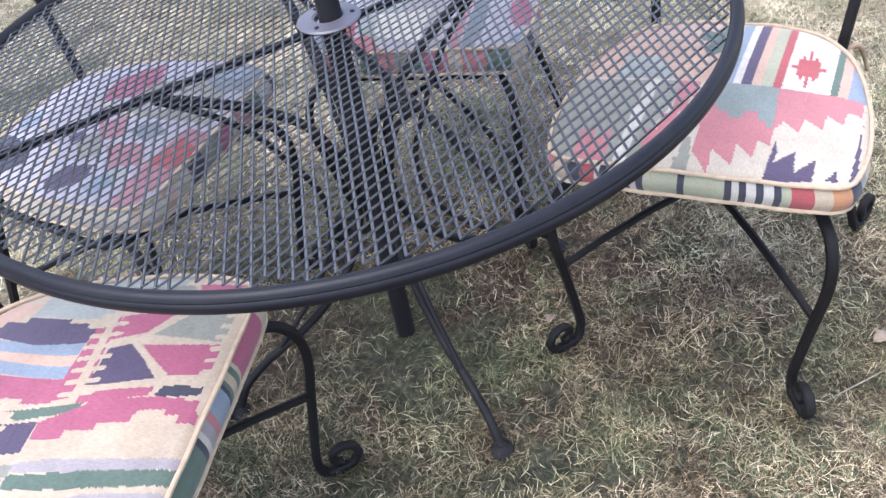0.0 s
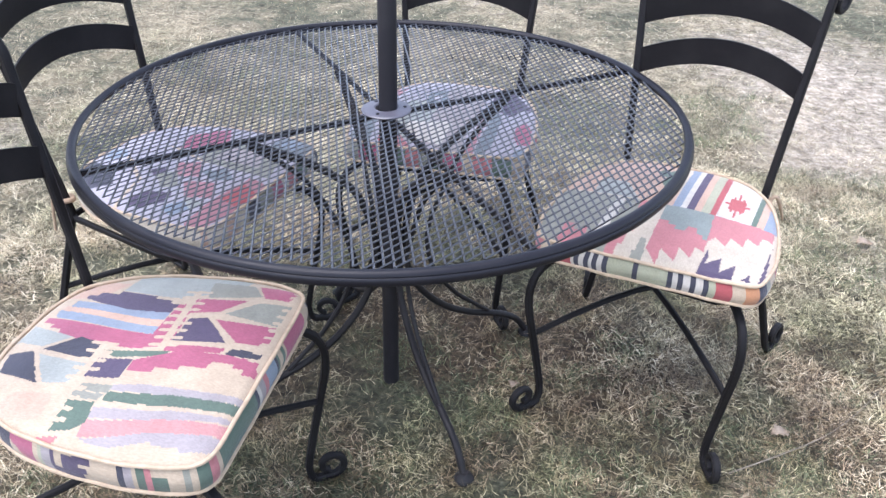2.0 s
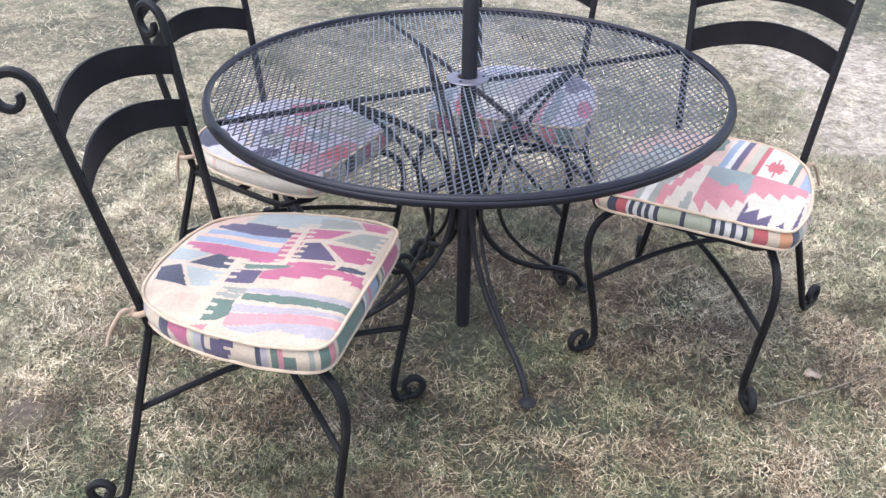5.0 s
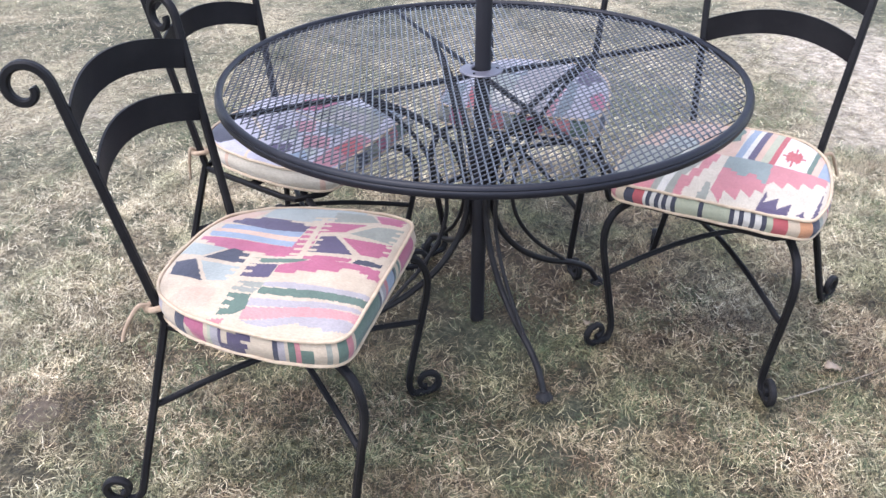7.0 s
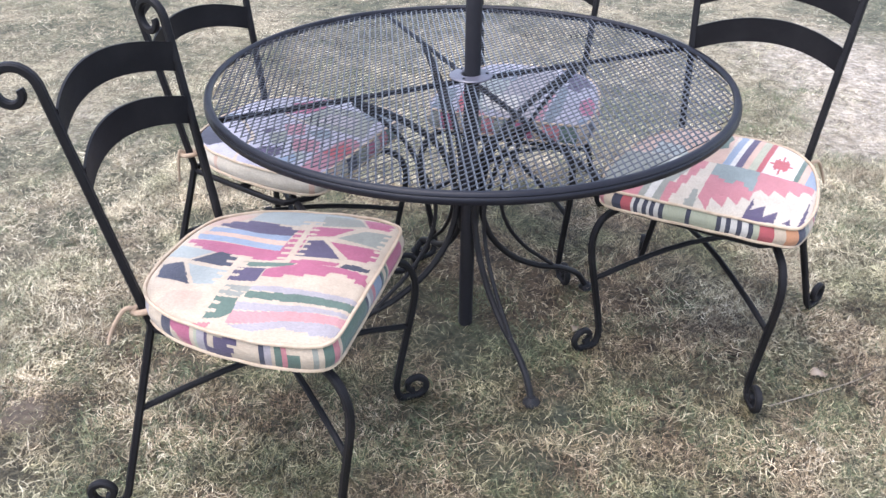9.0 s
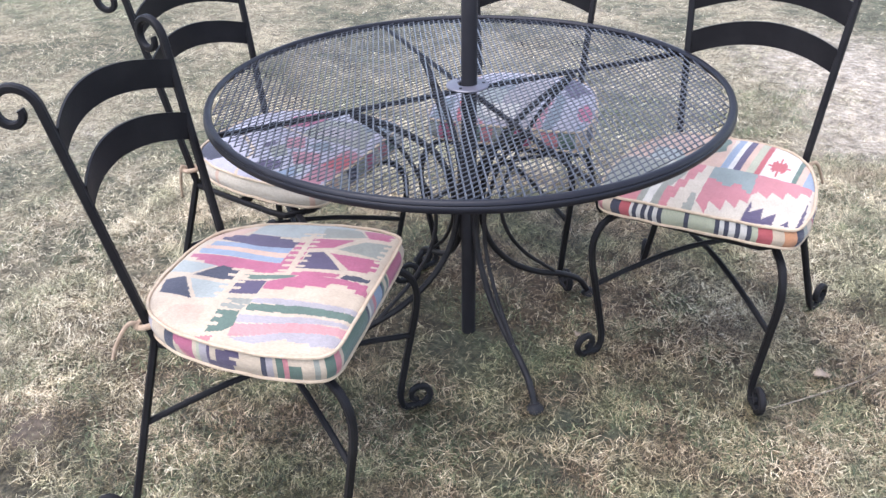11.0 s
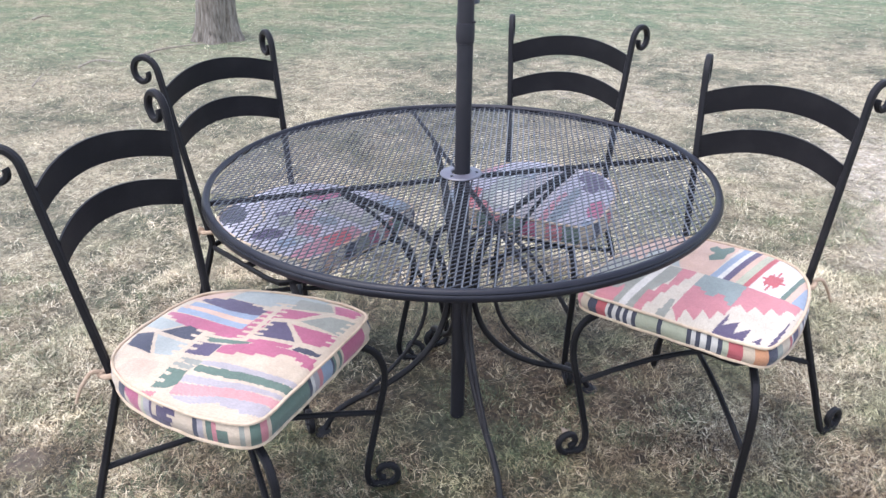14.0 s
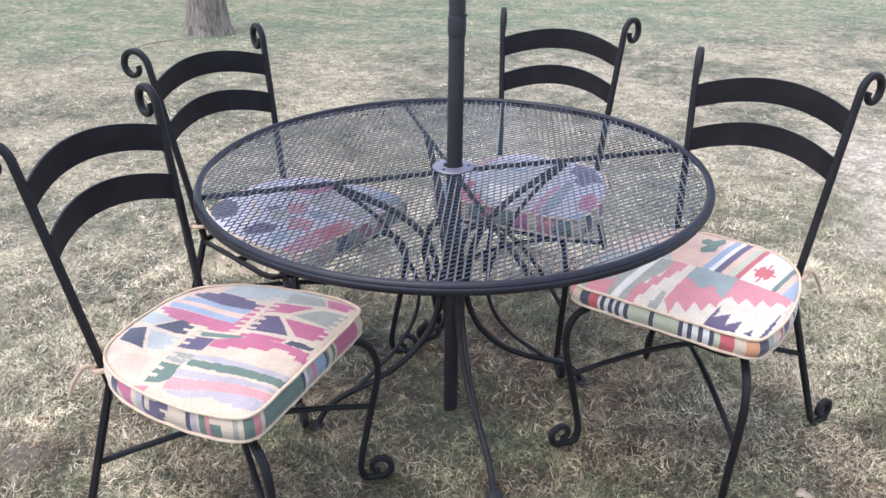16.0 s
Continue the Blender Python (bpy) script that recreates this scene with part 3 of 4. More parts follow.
def cloth_b(w):
    p = w.poly
    w.x, w.y = w.x - 0.0227 * w.y - 0.007, w.y + 0.0227 * w.x - 0.006
    # the half towards the table edge: stepped bands, then zigzags
    p("grey", (0.30, 0.05), (0.30, -0.22), (0.10, -0.215), (0.10, 0.05))
    p("salmon", (0.170, 0.05), (0.172, -0.07), (0.150, -0.07), (0.150, -0.05), (0.136, -0.05), (0.128, -0.075), (0.122, -0.05), (0.122, 0.05))
    p("white", (0.109, 0.05), (0.104, -0.216), (0.084, -0.217), (0.092, 0.05))
    p("grey", (0.092, 0.05), (0.084, -0.217), (0.050, -0.221), (0.052, -0.15), (0.066, -0.09), (0.068, 0.05))
    p("salmon", (0.072, 0.05), (0.074, -0.085), (0.060, -0.085), (0.060, -0.128), (0.048, -0.128), (0.050, -0.175), (0.054, -0.222), (0.020, -0.224), (0.020, -0.178), (0.028, -0.178), (0.028, -0.135),
      (0.037, -0.135), (0.037, -0.090), (0.046, -0.090), (0.046, -0.040), (0.054, -0.040), (0.054, 0.05))
    p("grey", (0.022, 0.05), (0.022, -0.030), (0.017, -0.030), (0.017, -0.074), (0.006, -0.076), (0.001, -0.045), (-0.004, 0.05))
    p("salmon", (0.001, -0.224), (0.000, -0.150), (-0.001, -0.045), (-0.030, -0.006), (-0.028, -0.054), (-0.060, -0.025), (-0.060, -0.071), (-0.086, -0.045), (-0.088, -0.084), (-0.106, -0.075),
      (-0.106, -0.112), (-0.116, -0.138), (-0.140, -0.114), (-0.143, -0.152), (-0.170, -0.132), (-0.174, -0.169), (-0.197, -0.151), (-0.202, -0.188), (-0.222, -0.181), (-0.222, -0.228))
    p("teal", (0.001, -0.224), (0.000, -0.158), (-0.020, -0.158), (-0.020, -0.146), (-0.036, -0.146), (-0.036, -0.132), (-0.056, -0.132), (-0.060, -0.152), (-0.078, -0.152), (-0.080, -0.130), (-0.092, -0.130),
      (-0.094, -0.116), (-0.103, -0.116), (-0.103, -0.150), (-0.098, -0.228))
    p("purple", (-0.112, -0.088), (-0.118, -0.064), (-0.115, -0.041), (-0.141, -0.071), (-0.145, -0.028), (-0.171, -0.062), (-0.170, -0.018), (-0.105, -0.005))
    p("purple", (-0.186, -0.022), (-0.200, -0.046), (-0.202, -0.022))
    p("purple", (-0.225, -0.170), (-0.216, -0.018), (-0.226, -0.060))
    # the half towards the backrest: stripes that run to the back
    p("peach", (0.26, -0.222), (0.26, -0.46), (-0.006, -0.46), (-0.012, -0.224))
    p("aqua", (0.160, -0.222), (0.160, -0.30), (0.098, -0.29), (0.062, -0.222))
    p("green", (0.054, -0.386), (0.046, -0.412), (0.030, -0.400), (0.012, -0.436), (-0.002, -0.404), (0.004, -0.366), (-0.002, -0.330), (0.024, -0.304), (0.036, -0.330), (0.030, -0.360), (0.046, -0.364))
    for dye, x0, x1 in (("blue", -0.011, -0.028), ("white", -0.028, -0.040), ("purple", -0.040, -0.056), ("peach", -0.056, -0.070), ("sage", -0.070, -0.088), ("red", -0.088, -0.101), ("white", -0.101, -0.172),
                        ("green", -0.172, -0.183), ("peach", -0.183, -0.198), ("blue", -0.198, -0.245)):
        p(dye, (x0, -0.225), (x1, -0.225), (x1 - 0.006 + 0.04 * (x1 < -0.2), -0.46), (x0 - 0.006, -0.46))
    w.star("red", -0.134, -0.297, 0.024, 0.054)


def cloth_c(w):
    p = w.poly
    p("aqua", (0.115, -0.24), (0.110, -0.05), (0.05, -0.01), (0.00, -0.10), (0.02, -0.24))
    p("lavender", (0.03, -0.44), (0.03, -0.02), (-0.075, 0.01), (-0.090, -0.44))
    p("slate", (0.080, -0.300), (0.031, -0.330), (0.016, -0.224), (0.066, -0.220))
    p("mist", (0.058, -0.285), (0.040, -0.290), (0.034, -0.245), (0.054, -0.245))
    p("white", (0.082, -0.103), (-0.029, -0.119), (-0.023, -0.014), (0.074, -0.040))
    p("rose", (0.235, -0.34), (0.15, -0.35), (0.16, -0.26), (0.23, -0.24))
    p("red", (0.152, -0.110), (0.128, -0.100), (0.105, 0.010), (0.132, 0.010))
    p("slate", (0.215, -0.16), (0.170, -0.14), (0.155, 0.00), (0.215, -0.02))
    p("purple", (-0.090, -0.400), (-0.140, -0.400), (-0.208, -0.290), (-0.178, -0.262), (-0.171, -0.213), (-0.133, -0.221), (-0.132, -0.270), (-0.100, -0.290))
    p("rose", (-0.100, -0.17), (-0.115, -0.17), (-0.105, 0.01), (-0.082, 0.01))
    p("slate", (-0.117, -0.230), (-0.142, -0.200), (-0.150, -0.053), (-0.130, 0.01), (-0.107, 0.01), (-0.117, -0.101))
    p("magenta", (-0.186, -0.150), (-0.206, -0.200), (-0.226, -0.165), (-0.233, -0.090), (-0.208, -0.058), (-0.192, -0.090))
    p("blue", (-0.226, -0.050), (-0.204, -0.040), (-0.200, 0.0), (-0.226, -0.01))
    p("salmon", (0.13, -0.03), (0.09, -0.04), (0.05, 0.0), (0.08, 0.02), (0.13, 0.01))


def cloth_d(w):
    p = w.poly
    p("mist", (0.04, -0.46), (-0.15, -0.44), (-0.22, -0.24), (-0.06, -0.17), (0.02, -0.26))
    p("grey", (0.01, -0.19), (-0.11, -0.19), (-0.14, -0.04), (-0.01, -0.01), (0.01, -0.09))
    p("lavender", (-0.01, -0.16), (-0.08, -0.15), (-0.09, -0.07), (-0.03, -0.05))
    p("navy", (0.070, -0.440), (0.095, -0.372), (0.126, -0.322), (0.160, -0.300), (0.186, -0.350), (0.150, -0.440))
    p("blue", (-0.005, -0.445), (0.013, -0.381), (0.046, -0.352), (0.070, -0.400))
    p("purple", (0.192, -0.227), (0.161, -0.203), (0.150, -0.148), (0.180, -0.141), (0.212, -0.188), (0.214, -0.218))
    p("blue", (0.199, -0.143), (0.162, -0.108), (0.189, -0.078), (0.216, -0.108))
    p("aqua", (0.138, -0.130), (0.162, -0.108), (0.189, -0.078), (0.160, -0.066))
    p("rose", (0.013, -0.040), (0.012, 0.002), (0.056, 0.02), (0.143, 0.0), (0.222, -0.020), (0.226, -0.065), (0.156, -0.055), (0.083, -0.048))
    p("red", (0.045, -0.036), (0.055, 0.01), (0.125, -0.010), (0.125, -0.048))
    p("rose", (0.103, -0.152), (0.080, -0.084), (0.135, -0.054), (0.154, -0.114))
    p("rose", (0.037, -0.219), (0.011, -0.171), (0.075, -0.132), (0.090, -0.178))
    p("magenta", (-0.103, -0.285), (-0.194, -0.232), (-0.115, -0.181), (-0.049, -0.201), (-0.027, -0.260))
    p("slate", (0.053, -0.142), (0.013, -0.100), (0.045, -0.063), (0.075, -0.095))
    p("slate", (-0.129, -0.084), (-0.231, -0.082), (-0.225, 0.0), (-0.139, 0.01), (-0.101, -0.052))
    p("blue", (-0.150, -0.075), (-0.205, -0.068), (-0.195, -0.025), (-0.150, -0.030))
    p("grey", (0.100, -0.227), (0.068, -0.195), (0.124, -0.151), (0.144, -0.184))
    p("purple", (0.085, -0.255), (0.062, -0.233), (0.080, -0.215), (0.104, -0.233))
    w.line((0.045, -0.35), (0.130, -0.25), 0.010)
    w.line((0.130, -0.25), (0.225, -0.245), 0.010)
    w.line((-0.03, -0.28), (0.01, -0.16), 0.008)


def corner_rounded():
    """The cushion's outline: straight front with soft corners, sides that swell a little, a wide round back; even steps from the front's middle round."""
    half = [(0.0, 0.001), (0.10, 0.001), (0.180, -0.0005), (0.200, -0.004), (0.2135, -0.0125), (0.2215, -0.0265), (0.230, -0.062), (0.2345, -0.10), (0.2345, -0.15), (0.230, -0.21), (0.218, -0.28),
            (0.201, -0.335), (0.175, -0.385), (0.141, -0.419), (0.100, -0.437), (0.050, -0.4445), (0.0, -0.446)]
    half = [tuple(p)[:2] for p in glide([(x, y, 0.0) for x, y in half], 6)]
    full = half + [(-x, y) for x, y in half[-2:0:-1]]
    pts = np.array(full + full[:1])
    gone = np.concatenate([[0], np.cumsum(np.hypot(*np.diff(pts, axis=0).T))])
    s = np.linspace(0, gone[-1], STEPS, endpoint=False)
    return np.stack([np.interp(s, gone, pts[:, 0]), np.interp(s, gone, pts[:, 1])], 1), gone[-1]


# woven figures on the boxing, by the way along a band and down it: a block, a stepped key, a slanting wedge
FIGURES = {"T": lambda u, d: d > 0.26, "P": lambda u, d: ((u < 0.45) & (d < 0.24)) | ((u > 0.3) & (u < 0.7) & (d > 0.1) & (d < 0.66)) | (u > 0.89) | ((u > 0.18) & (d > 0.6) & (d < 0.9)) | ((u > 0.1) & (u < 0.4) & (d > 0.38) & (d < 0.6)),
           "M": lambda u, d: d < 0.95 - 0.65 * u}
STEPS, RINGS, BAND = 480, 84, 18
OUTLINE, GIRTH = corner_rounded()


def cushion(label, cloth, bands, key, ground="cream", squash=0.0, size=(1.0, 1.0), low=0.430, high=0.491, crown=0.026, tail=(0.034, -0.046, -0.058)):
    """bands: dyes round the boxing as letters with widths, from the front's middle towards the sitter's right."""
    top = thing("seat_cushion", label, "cushion", stand(*SEATS[key]), "cushions on the chairs")
    home = stand(*SEATS[key]).inverted() @ stand(*PLACES[key])
    edge = OUTLINE * np.array(size)
    mid = np.array([0.0, -0.21])
    verts = [(0.0, mid[1], high + crown)]
    lump = lambda x, y: 0.0025 * noise.noise(Vector((x * 9, y * 9, 3 + squash)))
    for r in range(1, RINGS + 1):
        k = r / RINGS
        ring = mid + (edge - mid) * k
        z = high + crown * (1 - k ** 3.0) - 0.0045 * max(0.0, (k - 0.94) / 0.06)
        verts += [(x, y, z + (lump(x, y) if k < 0.97 else 0.0)) for x, y in ring]
    n_top = len(verts)
    for r in range(1, BAND + 1):
        k = r / BAND
        belly = 1 + 0.030 * math.sin(math.pi * k)
        ring = mid + (edge - mid) * belly
        verts += [(x * (1 + 0.010 * noise.noise(Vector((x * 22, y * 22, squash + k)))), y, high - 0.0045 + (low + 0.004 - high + 0.0045) * k) for x, y in ring]
    verts.append((0.0, mid[1], 0.422))
    faces = [(0, 1 + i, 1 + (i + 1) % STEPS) for i in range(STEPS)]
    for r in range(RINGS + BAND - 1):
        a, b = 1 + r * STEPS, 1 + (r + 1) * STEPS
        faces += [(a + i, b + i, b + (i + 1) % STEPS, a + (i + 1) % STEPS) for i in range(STEPS)]
    a = 1 + (RINGS + BAND - 1) * STEPS
    faces += [(len(verts) - 1, a + (i + 1) % STEPS, a + i) for i in range(STEPS)]
    cover = mesh_object("cover", verts, faces, FABRIC, top, "woven kilim-pattern cotton cover")
    me = cover.data
    mid_face = np.empty(len(me.polygons) * 3)
    me.polygons.foreach_get("center", mid_face)
    mid_face = mid_face.reshape(-1, 3)
    w = Weave(mid_face[:, 0], mid_face[:, 1], ground)
    cloth(w)
    rgb = w.rgb
    # boxing: bands of colour along the girth
    first_side = STEPS * RINGS
    count = STEPS * BAND
    along = np.tile(np.arange(STEPS) / STEPS, BAND)
    down = np.repeat(np.arange(BAND) / BAND, STEPS)
    code = {"c": "cream", "w": "white", "m": "magenta", "s": "salmon", "p": "purple", "n": "navy", "b": "blue", "a": "aqua", "h": "peach", "g": "grey", "t": "green", "l": "lavender", "r": "red", "o": "orange", "y": "sage", "i": "ivory"}
    widths = [(q[0], float(q[1:])) for q in bands.split()]
    total = sum(q for _, q in widths)
    gone = 0.0
    for dye, width in widths:
        pick = (along >= gone / total) & (along < (gone + width) / total)
        if dye in FIGURES:
            pick &= FIGURES[dye]((along - gone / total) * total / width, down)
        rgb[first_side:first_side + count][pick] = DYES[code[dye.lower()]]
        gone += width
    corners = np.repeat(np.concatenate([rgb, np.ones((len(rgb), 1))], 1), [p.loop_total for p in me.polygons], axis=0)
    attr = me.color_attributes.new("weave", "FLOAT_COLOR", "CORNER")
    attr.data.foreach_set("color", corners.astype(np.float32).ravel())
    for z, name in ((high - 0.002, "top_piping"), (low + 0.005, "bottom_piping")):
        ring = [Vector((*(mid + (p - mid) * 1.008), z + 0.0008 * math.sin(i * 0.9) + 0.0018 * noise.noise(Vector((i * 0.11, squash, z * 40))))) for i, p in enumerate(edge[::4])]
        mesh_object(name, *sweep(ring, disc(0.0035, 7), Vector((0, 0, 1)), closed=True), PIPING, top, "cream corded piping")
    for sx in (-1, 1):
        c = home @ Vector((0.160 * sx, -0.4125, 0.458))
        loop = [c + Vector((0.0155 * math.cos(a), 0.0155 * math.sin(a), 0.002 * math.sin(a * 2))) for a in [i * math.pi / 8 for i in range(16)]]
        knot = mesh_object("tie", *sweep(loop, disc(0.0062, 8), Vector((0, 0, 1)), closed=True), TIE, top, "tan cord knotted round the back post")
        e, d = c + Vector((0.016 * sx, -0.010, 0.0)), Vector((tail[0] * sx, tail[1], tail[2]))
        cord = glide([c + Vector((0.008 * sx, -0.012, 0.004)), e + Vector((d.x * 0.3, d.y * 0.3, 0.010)), e + Vector((d.x * 0.75, d.y * 0.8, d.z * 0.5)), e + d], 5)
        mesh_object("tail", *sweep(cord, disc(0.0052, 7), None, lambda q: 1.0 - 0.4 * q), TIE, knot)
        v, f = lathe([(0.0005, -0.008), (0.006, -0.007), (0.009, 0.0), (0.006, 0.007), (0.0005, 0.008)], 10)
        mesh_object("knot", [p + c + Vector((0.012 * sx, -0.013, 0)) for p in v], f, TIE, knot)
    return top


# boxing bands run from the front's middle towards the sitter's right hand, round the back and home
BANDS_A = "s.8 l1.2 w.5 n.8 t8.5 c.6 s1.2 t1.2 c.7 g.8 c1.6 T1.5 s.7 t.8 c.6 l.7 n.8 c2.9 P4.7 l1.2 y.4 c.6 M3.3 n2 c3 l2 c4 b2 c3 m3 c5 p1 h3 t2 c5 r2 c4 p1 a3 c3 m3 t1 c1.4 t.6 c2 n2 c2 m6.1 c.4 t.6 c.9 t.4 n.5 b2.6"
BANDS_B = "y.4 n1 y4.5 n.9 w.8 n.9 w.8 n.9 w.8 n.9 w.5 r2.2 n1.7 c2 s3 h6 g2 c6 p3 c2 p2 c8 r3 c9 b3 c9 m4 c7 b2 c8 p1 w1 p1 w1 p1 h2 w1.5 p1 w1.5 p1 w1 p1 w2 h1 p3 w.6 r1.4 c3 g1.6 n2.4 o2.6 c1.9 r2.8 y1.3 n.9 w1.1 n.9 w1.1 n.9 w1.1 n.9 y4.6"
BANDS_C = "g2 s3 t3 c3 m4 g3 c4 o4 r3 c3 n3 c8 b3 c9 m3 c9 t2 c10 p3 c8 h3 c9 r3 c6 n3 c4 t4 s4 c2 m4 t3"
BANDS_D = "g5 n4 i4 h3 i5 h1 i26 h1.5 i14 b4 p4 w6 m4 w12 t3 w9 b3 w9 r3 w8 n4 w4 t4 s4 w2 m4"
cushion("box cushion with bold red, purple and cream geometric kilim weave", cloth_a, BANDS_A, "A", size=(0.975, 0.955), low=0.4335, high=0.4915)
cushion("box cushion with a red star, zigzags and stripes on cream", cloth_b, BANDS_B, "B", "ivory", squash=5.0, size=(0.985, 1.0), low=0.446, high=0.4975, crown=0.015)
cushion("patterned box cushion in lavender, white and red under the table", cloth_c, BANDS_C, "C", "mist", 9.0)
cushion("patterned box cushion with cream sides, red and purple figures", cloth_d, BANDS_D, "D", "mist", 13.0, low=0.435, tail=(0.004, -0.022, -0.078))


# ---------------------------------------------------------------- ground and grass
rng = np.random.default_rng(7)


def swell(x, y):
    """Height of the lawn: almost flat, with small tufts' bumps away from the furniture."""
    return -0.004 + 0.003 * np.sin(x * 5.1 + 1.3) * np.cos(y * 4.3) + 0.002 * np.sin(x * 13 + y * 9)


side = np.sinh(np.linspace(-6.2, 6.2, 241)) * 0.5
gx, gy = np.meshgrid(side, side)
gz = swell(gx, gy)
n = len(side)
idx = np.arange(n * n).reshape(n, n)
quads = np.stack([idx[:-1, :-1], idx[:-1, 1:], idx[1:, 1:], idx[1:, :-1]], -1).reshape(-1, 4)


def worn_sand(x, y):
    """How far the turf is worn down to pale sand, from 0 to 1."""
    spot = lambda cx, cy, rx, ry, k: k * np.exp(-((x - cx) / rx) ** 2 - ((y - cy) / ry) ** 2)
    return np.clip(spot(1.25, 1.75, 0.42, 0.65, 0.47) + spot(1.05, 2.75, 0.5, 0.6, 0.38) + spot(1.9, 2.3, 0.6, 0.9, 0.42) + spot(1.35, 0.85, 0.30, 0.30, 0.34)
                   + spot(0.62, 0.30, 0.10, 0.15, 0.24) + spot(-1.9, 0.9, 0.5, 0.35, 0.30) + spot(-0.6, 3.4, 1.2, 0.5, 0.26), 0, 0.66)


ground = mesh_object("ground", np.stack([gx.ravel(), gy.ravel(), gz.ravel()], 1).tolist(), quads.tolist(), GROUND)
ground.data.attributes.new("bare", "FLOAT", "POINT").data.foreach_set("value", worn_sand(gx, gy).astype(np.float32).ravel())
tagged(ground, "early spring lawn of matted straw and green patches", "lawn", kind="structure")


def blades(name, label, mat, x, y, length, width, lean, joints=2):
    """Thin bent ribbons, each its own island."""
    m = len(x)
    az = rng.uniform(0, 2 * math.pi, m)
    curl = rng.normal(0, 1.1 / joints, m)
    rise = rng.uniform(*lean, m)
    droop = rng.uniform(-0.3, 1.3, m) / joints
    p = np.stack([x, y, swell(x, y) + rng.uniform(-0.001, 0.005, m)], 1)
    rows = []
    for j in range(joints + 1):
        s = np.stack([-np.sin(az), np.cos(az), rng.uniform(-0.5, 0.5, m)], 1) * (width * 0.5)[:, None]
        rows += [p] if j == joints else [p - s, p + s]
        d = np.stack([np.cos(az) * np.cos(rise), np.sin(az) * np.cos(rise), np.sin(rise)], 1)
        p = p + d * (length / joints)[:, None]
        p[:, 2] = np.maximum(p[:, 2], 0.001)
        az, rise = az + curl, rise - droop
    v = np.stack(rows, 1).reshape(-1, 3)
    k = 2 * joints + 1
    faces = [[2 * j, 2 * j + 1, 2 * j + 3, 2 * j + 2] for j in range(joints - 1)] + [[k - 3, k - 2, k - 1]]
    loops = (np.arange(m)[:, None] * k + np.array([sum(faces, [])])).ravel()
    sizes = [len(f) for f in faces]
    me = bpy.data.meshes.new(name)
    me.vertices.add(len(v))
    me.vertices.foreach_set("co", v.astype(np.float32).ravel())
    me.loops.add(len(loops))
    me.loops.foreach_set("vertex_index", loops.astype(np.int32))
    me.polygons.add(len(faces) * m)
    start = (np.arange(m)[:, None] * sum(sizes) + np.array([np.cumsum([0] + sizes[:-1])])).ravel()
    me.polygons.foreach_set("loop_start", start.astype(np.int32))
    me.polygons.foreach_set("loop_total", np.tile(sizes, m).astype(np.int32))
    me.materials.append(mat)
    me.update(calc_edges=True)
    return tagged(new(name, me), label, "grass", kind="stuff")


def patch(x, y):
    """A slow pattern of greener places, from about -1 to 1."""
    return (np.sin(x * 2.3 + 1.1 * np.sin(y * 1.7)) * np.cos(y * 2.9 + 0.8 * np.sin(x * 2.1)) + 0.6 * np.sin(x * 6.7 + y * 4.1) * np.cos(y * 7.3 - x * 2.2)
            + 0.4 * np.sin(x * 15 + 2) * np.sin(y * 17)) / 1.6


def clumps(x, y, size, seed):
    """Even random values from 0 to 1 that change over about the given size."""
    table = np.random.default_rng(seed).uniform(0, 1, (64, 64))
    u, v = x / size, y / size
    i, j = np.floor(u).astype(int), np.floor(v).astype(int)
    fu, fv = u - i, v - j
    fu, fv = fu * fu * (3 - 2 * fu), fv * fv * (3 - 2 * fv)
    pick = lambda a, b: table[a % 64, b % 64]
    return (pick(i, j) * (1 - fu) + pick(i + 1, j) * fu) * (1 - fv) + (pick(i, j + 1) * (1 - fu) + pick(i + 1, j + 1) * fu) * fv


def scatter(count, x0, x1, y0, y1):
    return rng.uniform(x0, x1, count), rng.uniform(y0, y1, count)


x, y = (np.concatenate(q) for q in zip(scatter(270000, -2.2, 2.35, -1.75, 2.6), scatter(500000, -1.35, 1.75, -1.15, 1.40)))
thick = 0.5 * clumps(x, y, 0.045, 1) + 0.3 * clumps(x, y, 0.11, 2) + 0.35 * clumps(x, y, 0.33, 3)
# thinned under the table, where more of the dark thatch shows
thick -= 0.24 * np.exp(-((x - 0.05) ** 2 + (y + 0.05) ** 2) / 0.22) + 0.12 * np.exp(-((x + 0.7) ** 2 + (y + 0.75) ** 2) / 0.06)
inset = 2.2 - 2.2 * np.cbrt(np.abs((x - 0.07) / 2.27) ** 3 + np.abs((y - 0.42) / 2.17) ** 3)
fade = np.clip((inset + 0.7 * clumps(x, y, 0.4, 4) - 0.4) / 0.55, 0, 1)
keep = rng.uniform(0, 1, len(x)) < np.clip(0.15 + (thick - 0.30) * 2.2, 0.08, 1) * fade * (1 - 1.25 * worn_sand(x, y) * (clumps(x, y, 0.13, 21) > 0.35))
x, y = x[keep], y[keep]
# darker blades round the table deepen its shade by colour, paler ones lie beyond
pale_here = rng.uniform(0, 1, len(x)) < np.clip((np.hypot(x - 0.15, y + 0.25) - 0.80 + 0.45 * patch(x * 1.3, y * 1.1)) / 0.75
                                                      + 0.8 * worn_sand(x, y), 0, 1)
for some, cloth, words in ((~pale_here, STRAW, "matted dead straw-coloured grass"), (pale_here, PALE_BLADES, "pale matted straw farther across the lawn")):
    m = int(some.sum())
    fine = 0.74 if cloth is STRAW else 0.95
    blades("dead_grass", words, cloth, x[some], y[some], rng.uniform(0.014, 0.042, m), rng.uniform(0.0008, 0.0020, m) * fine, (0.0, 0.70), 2)
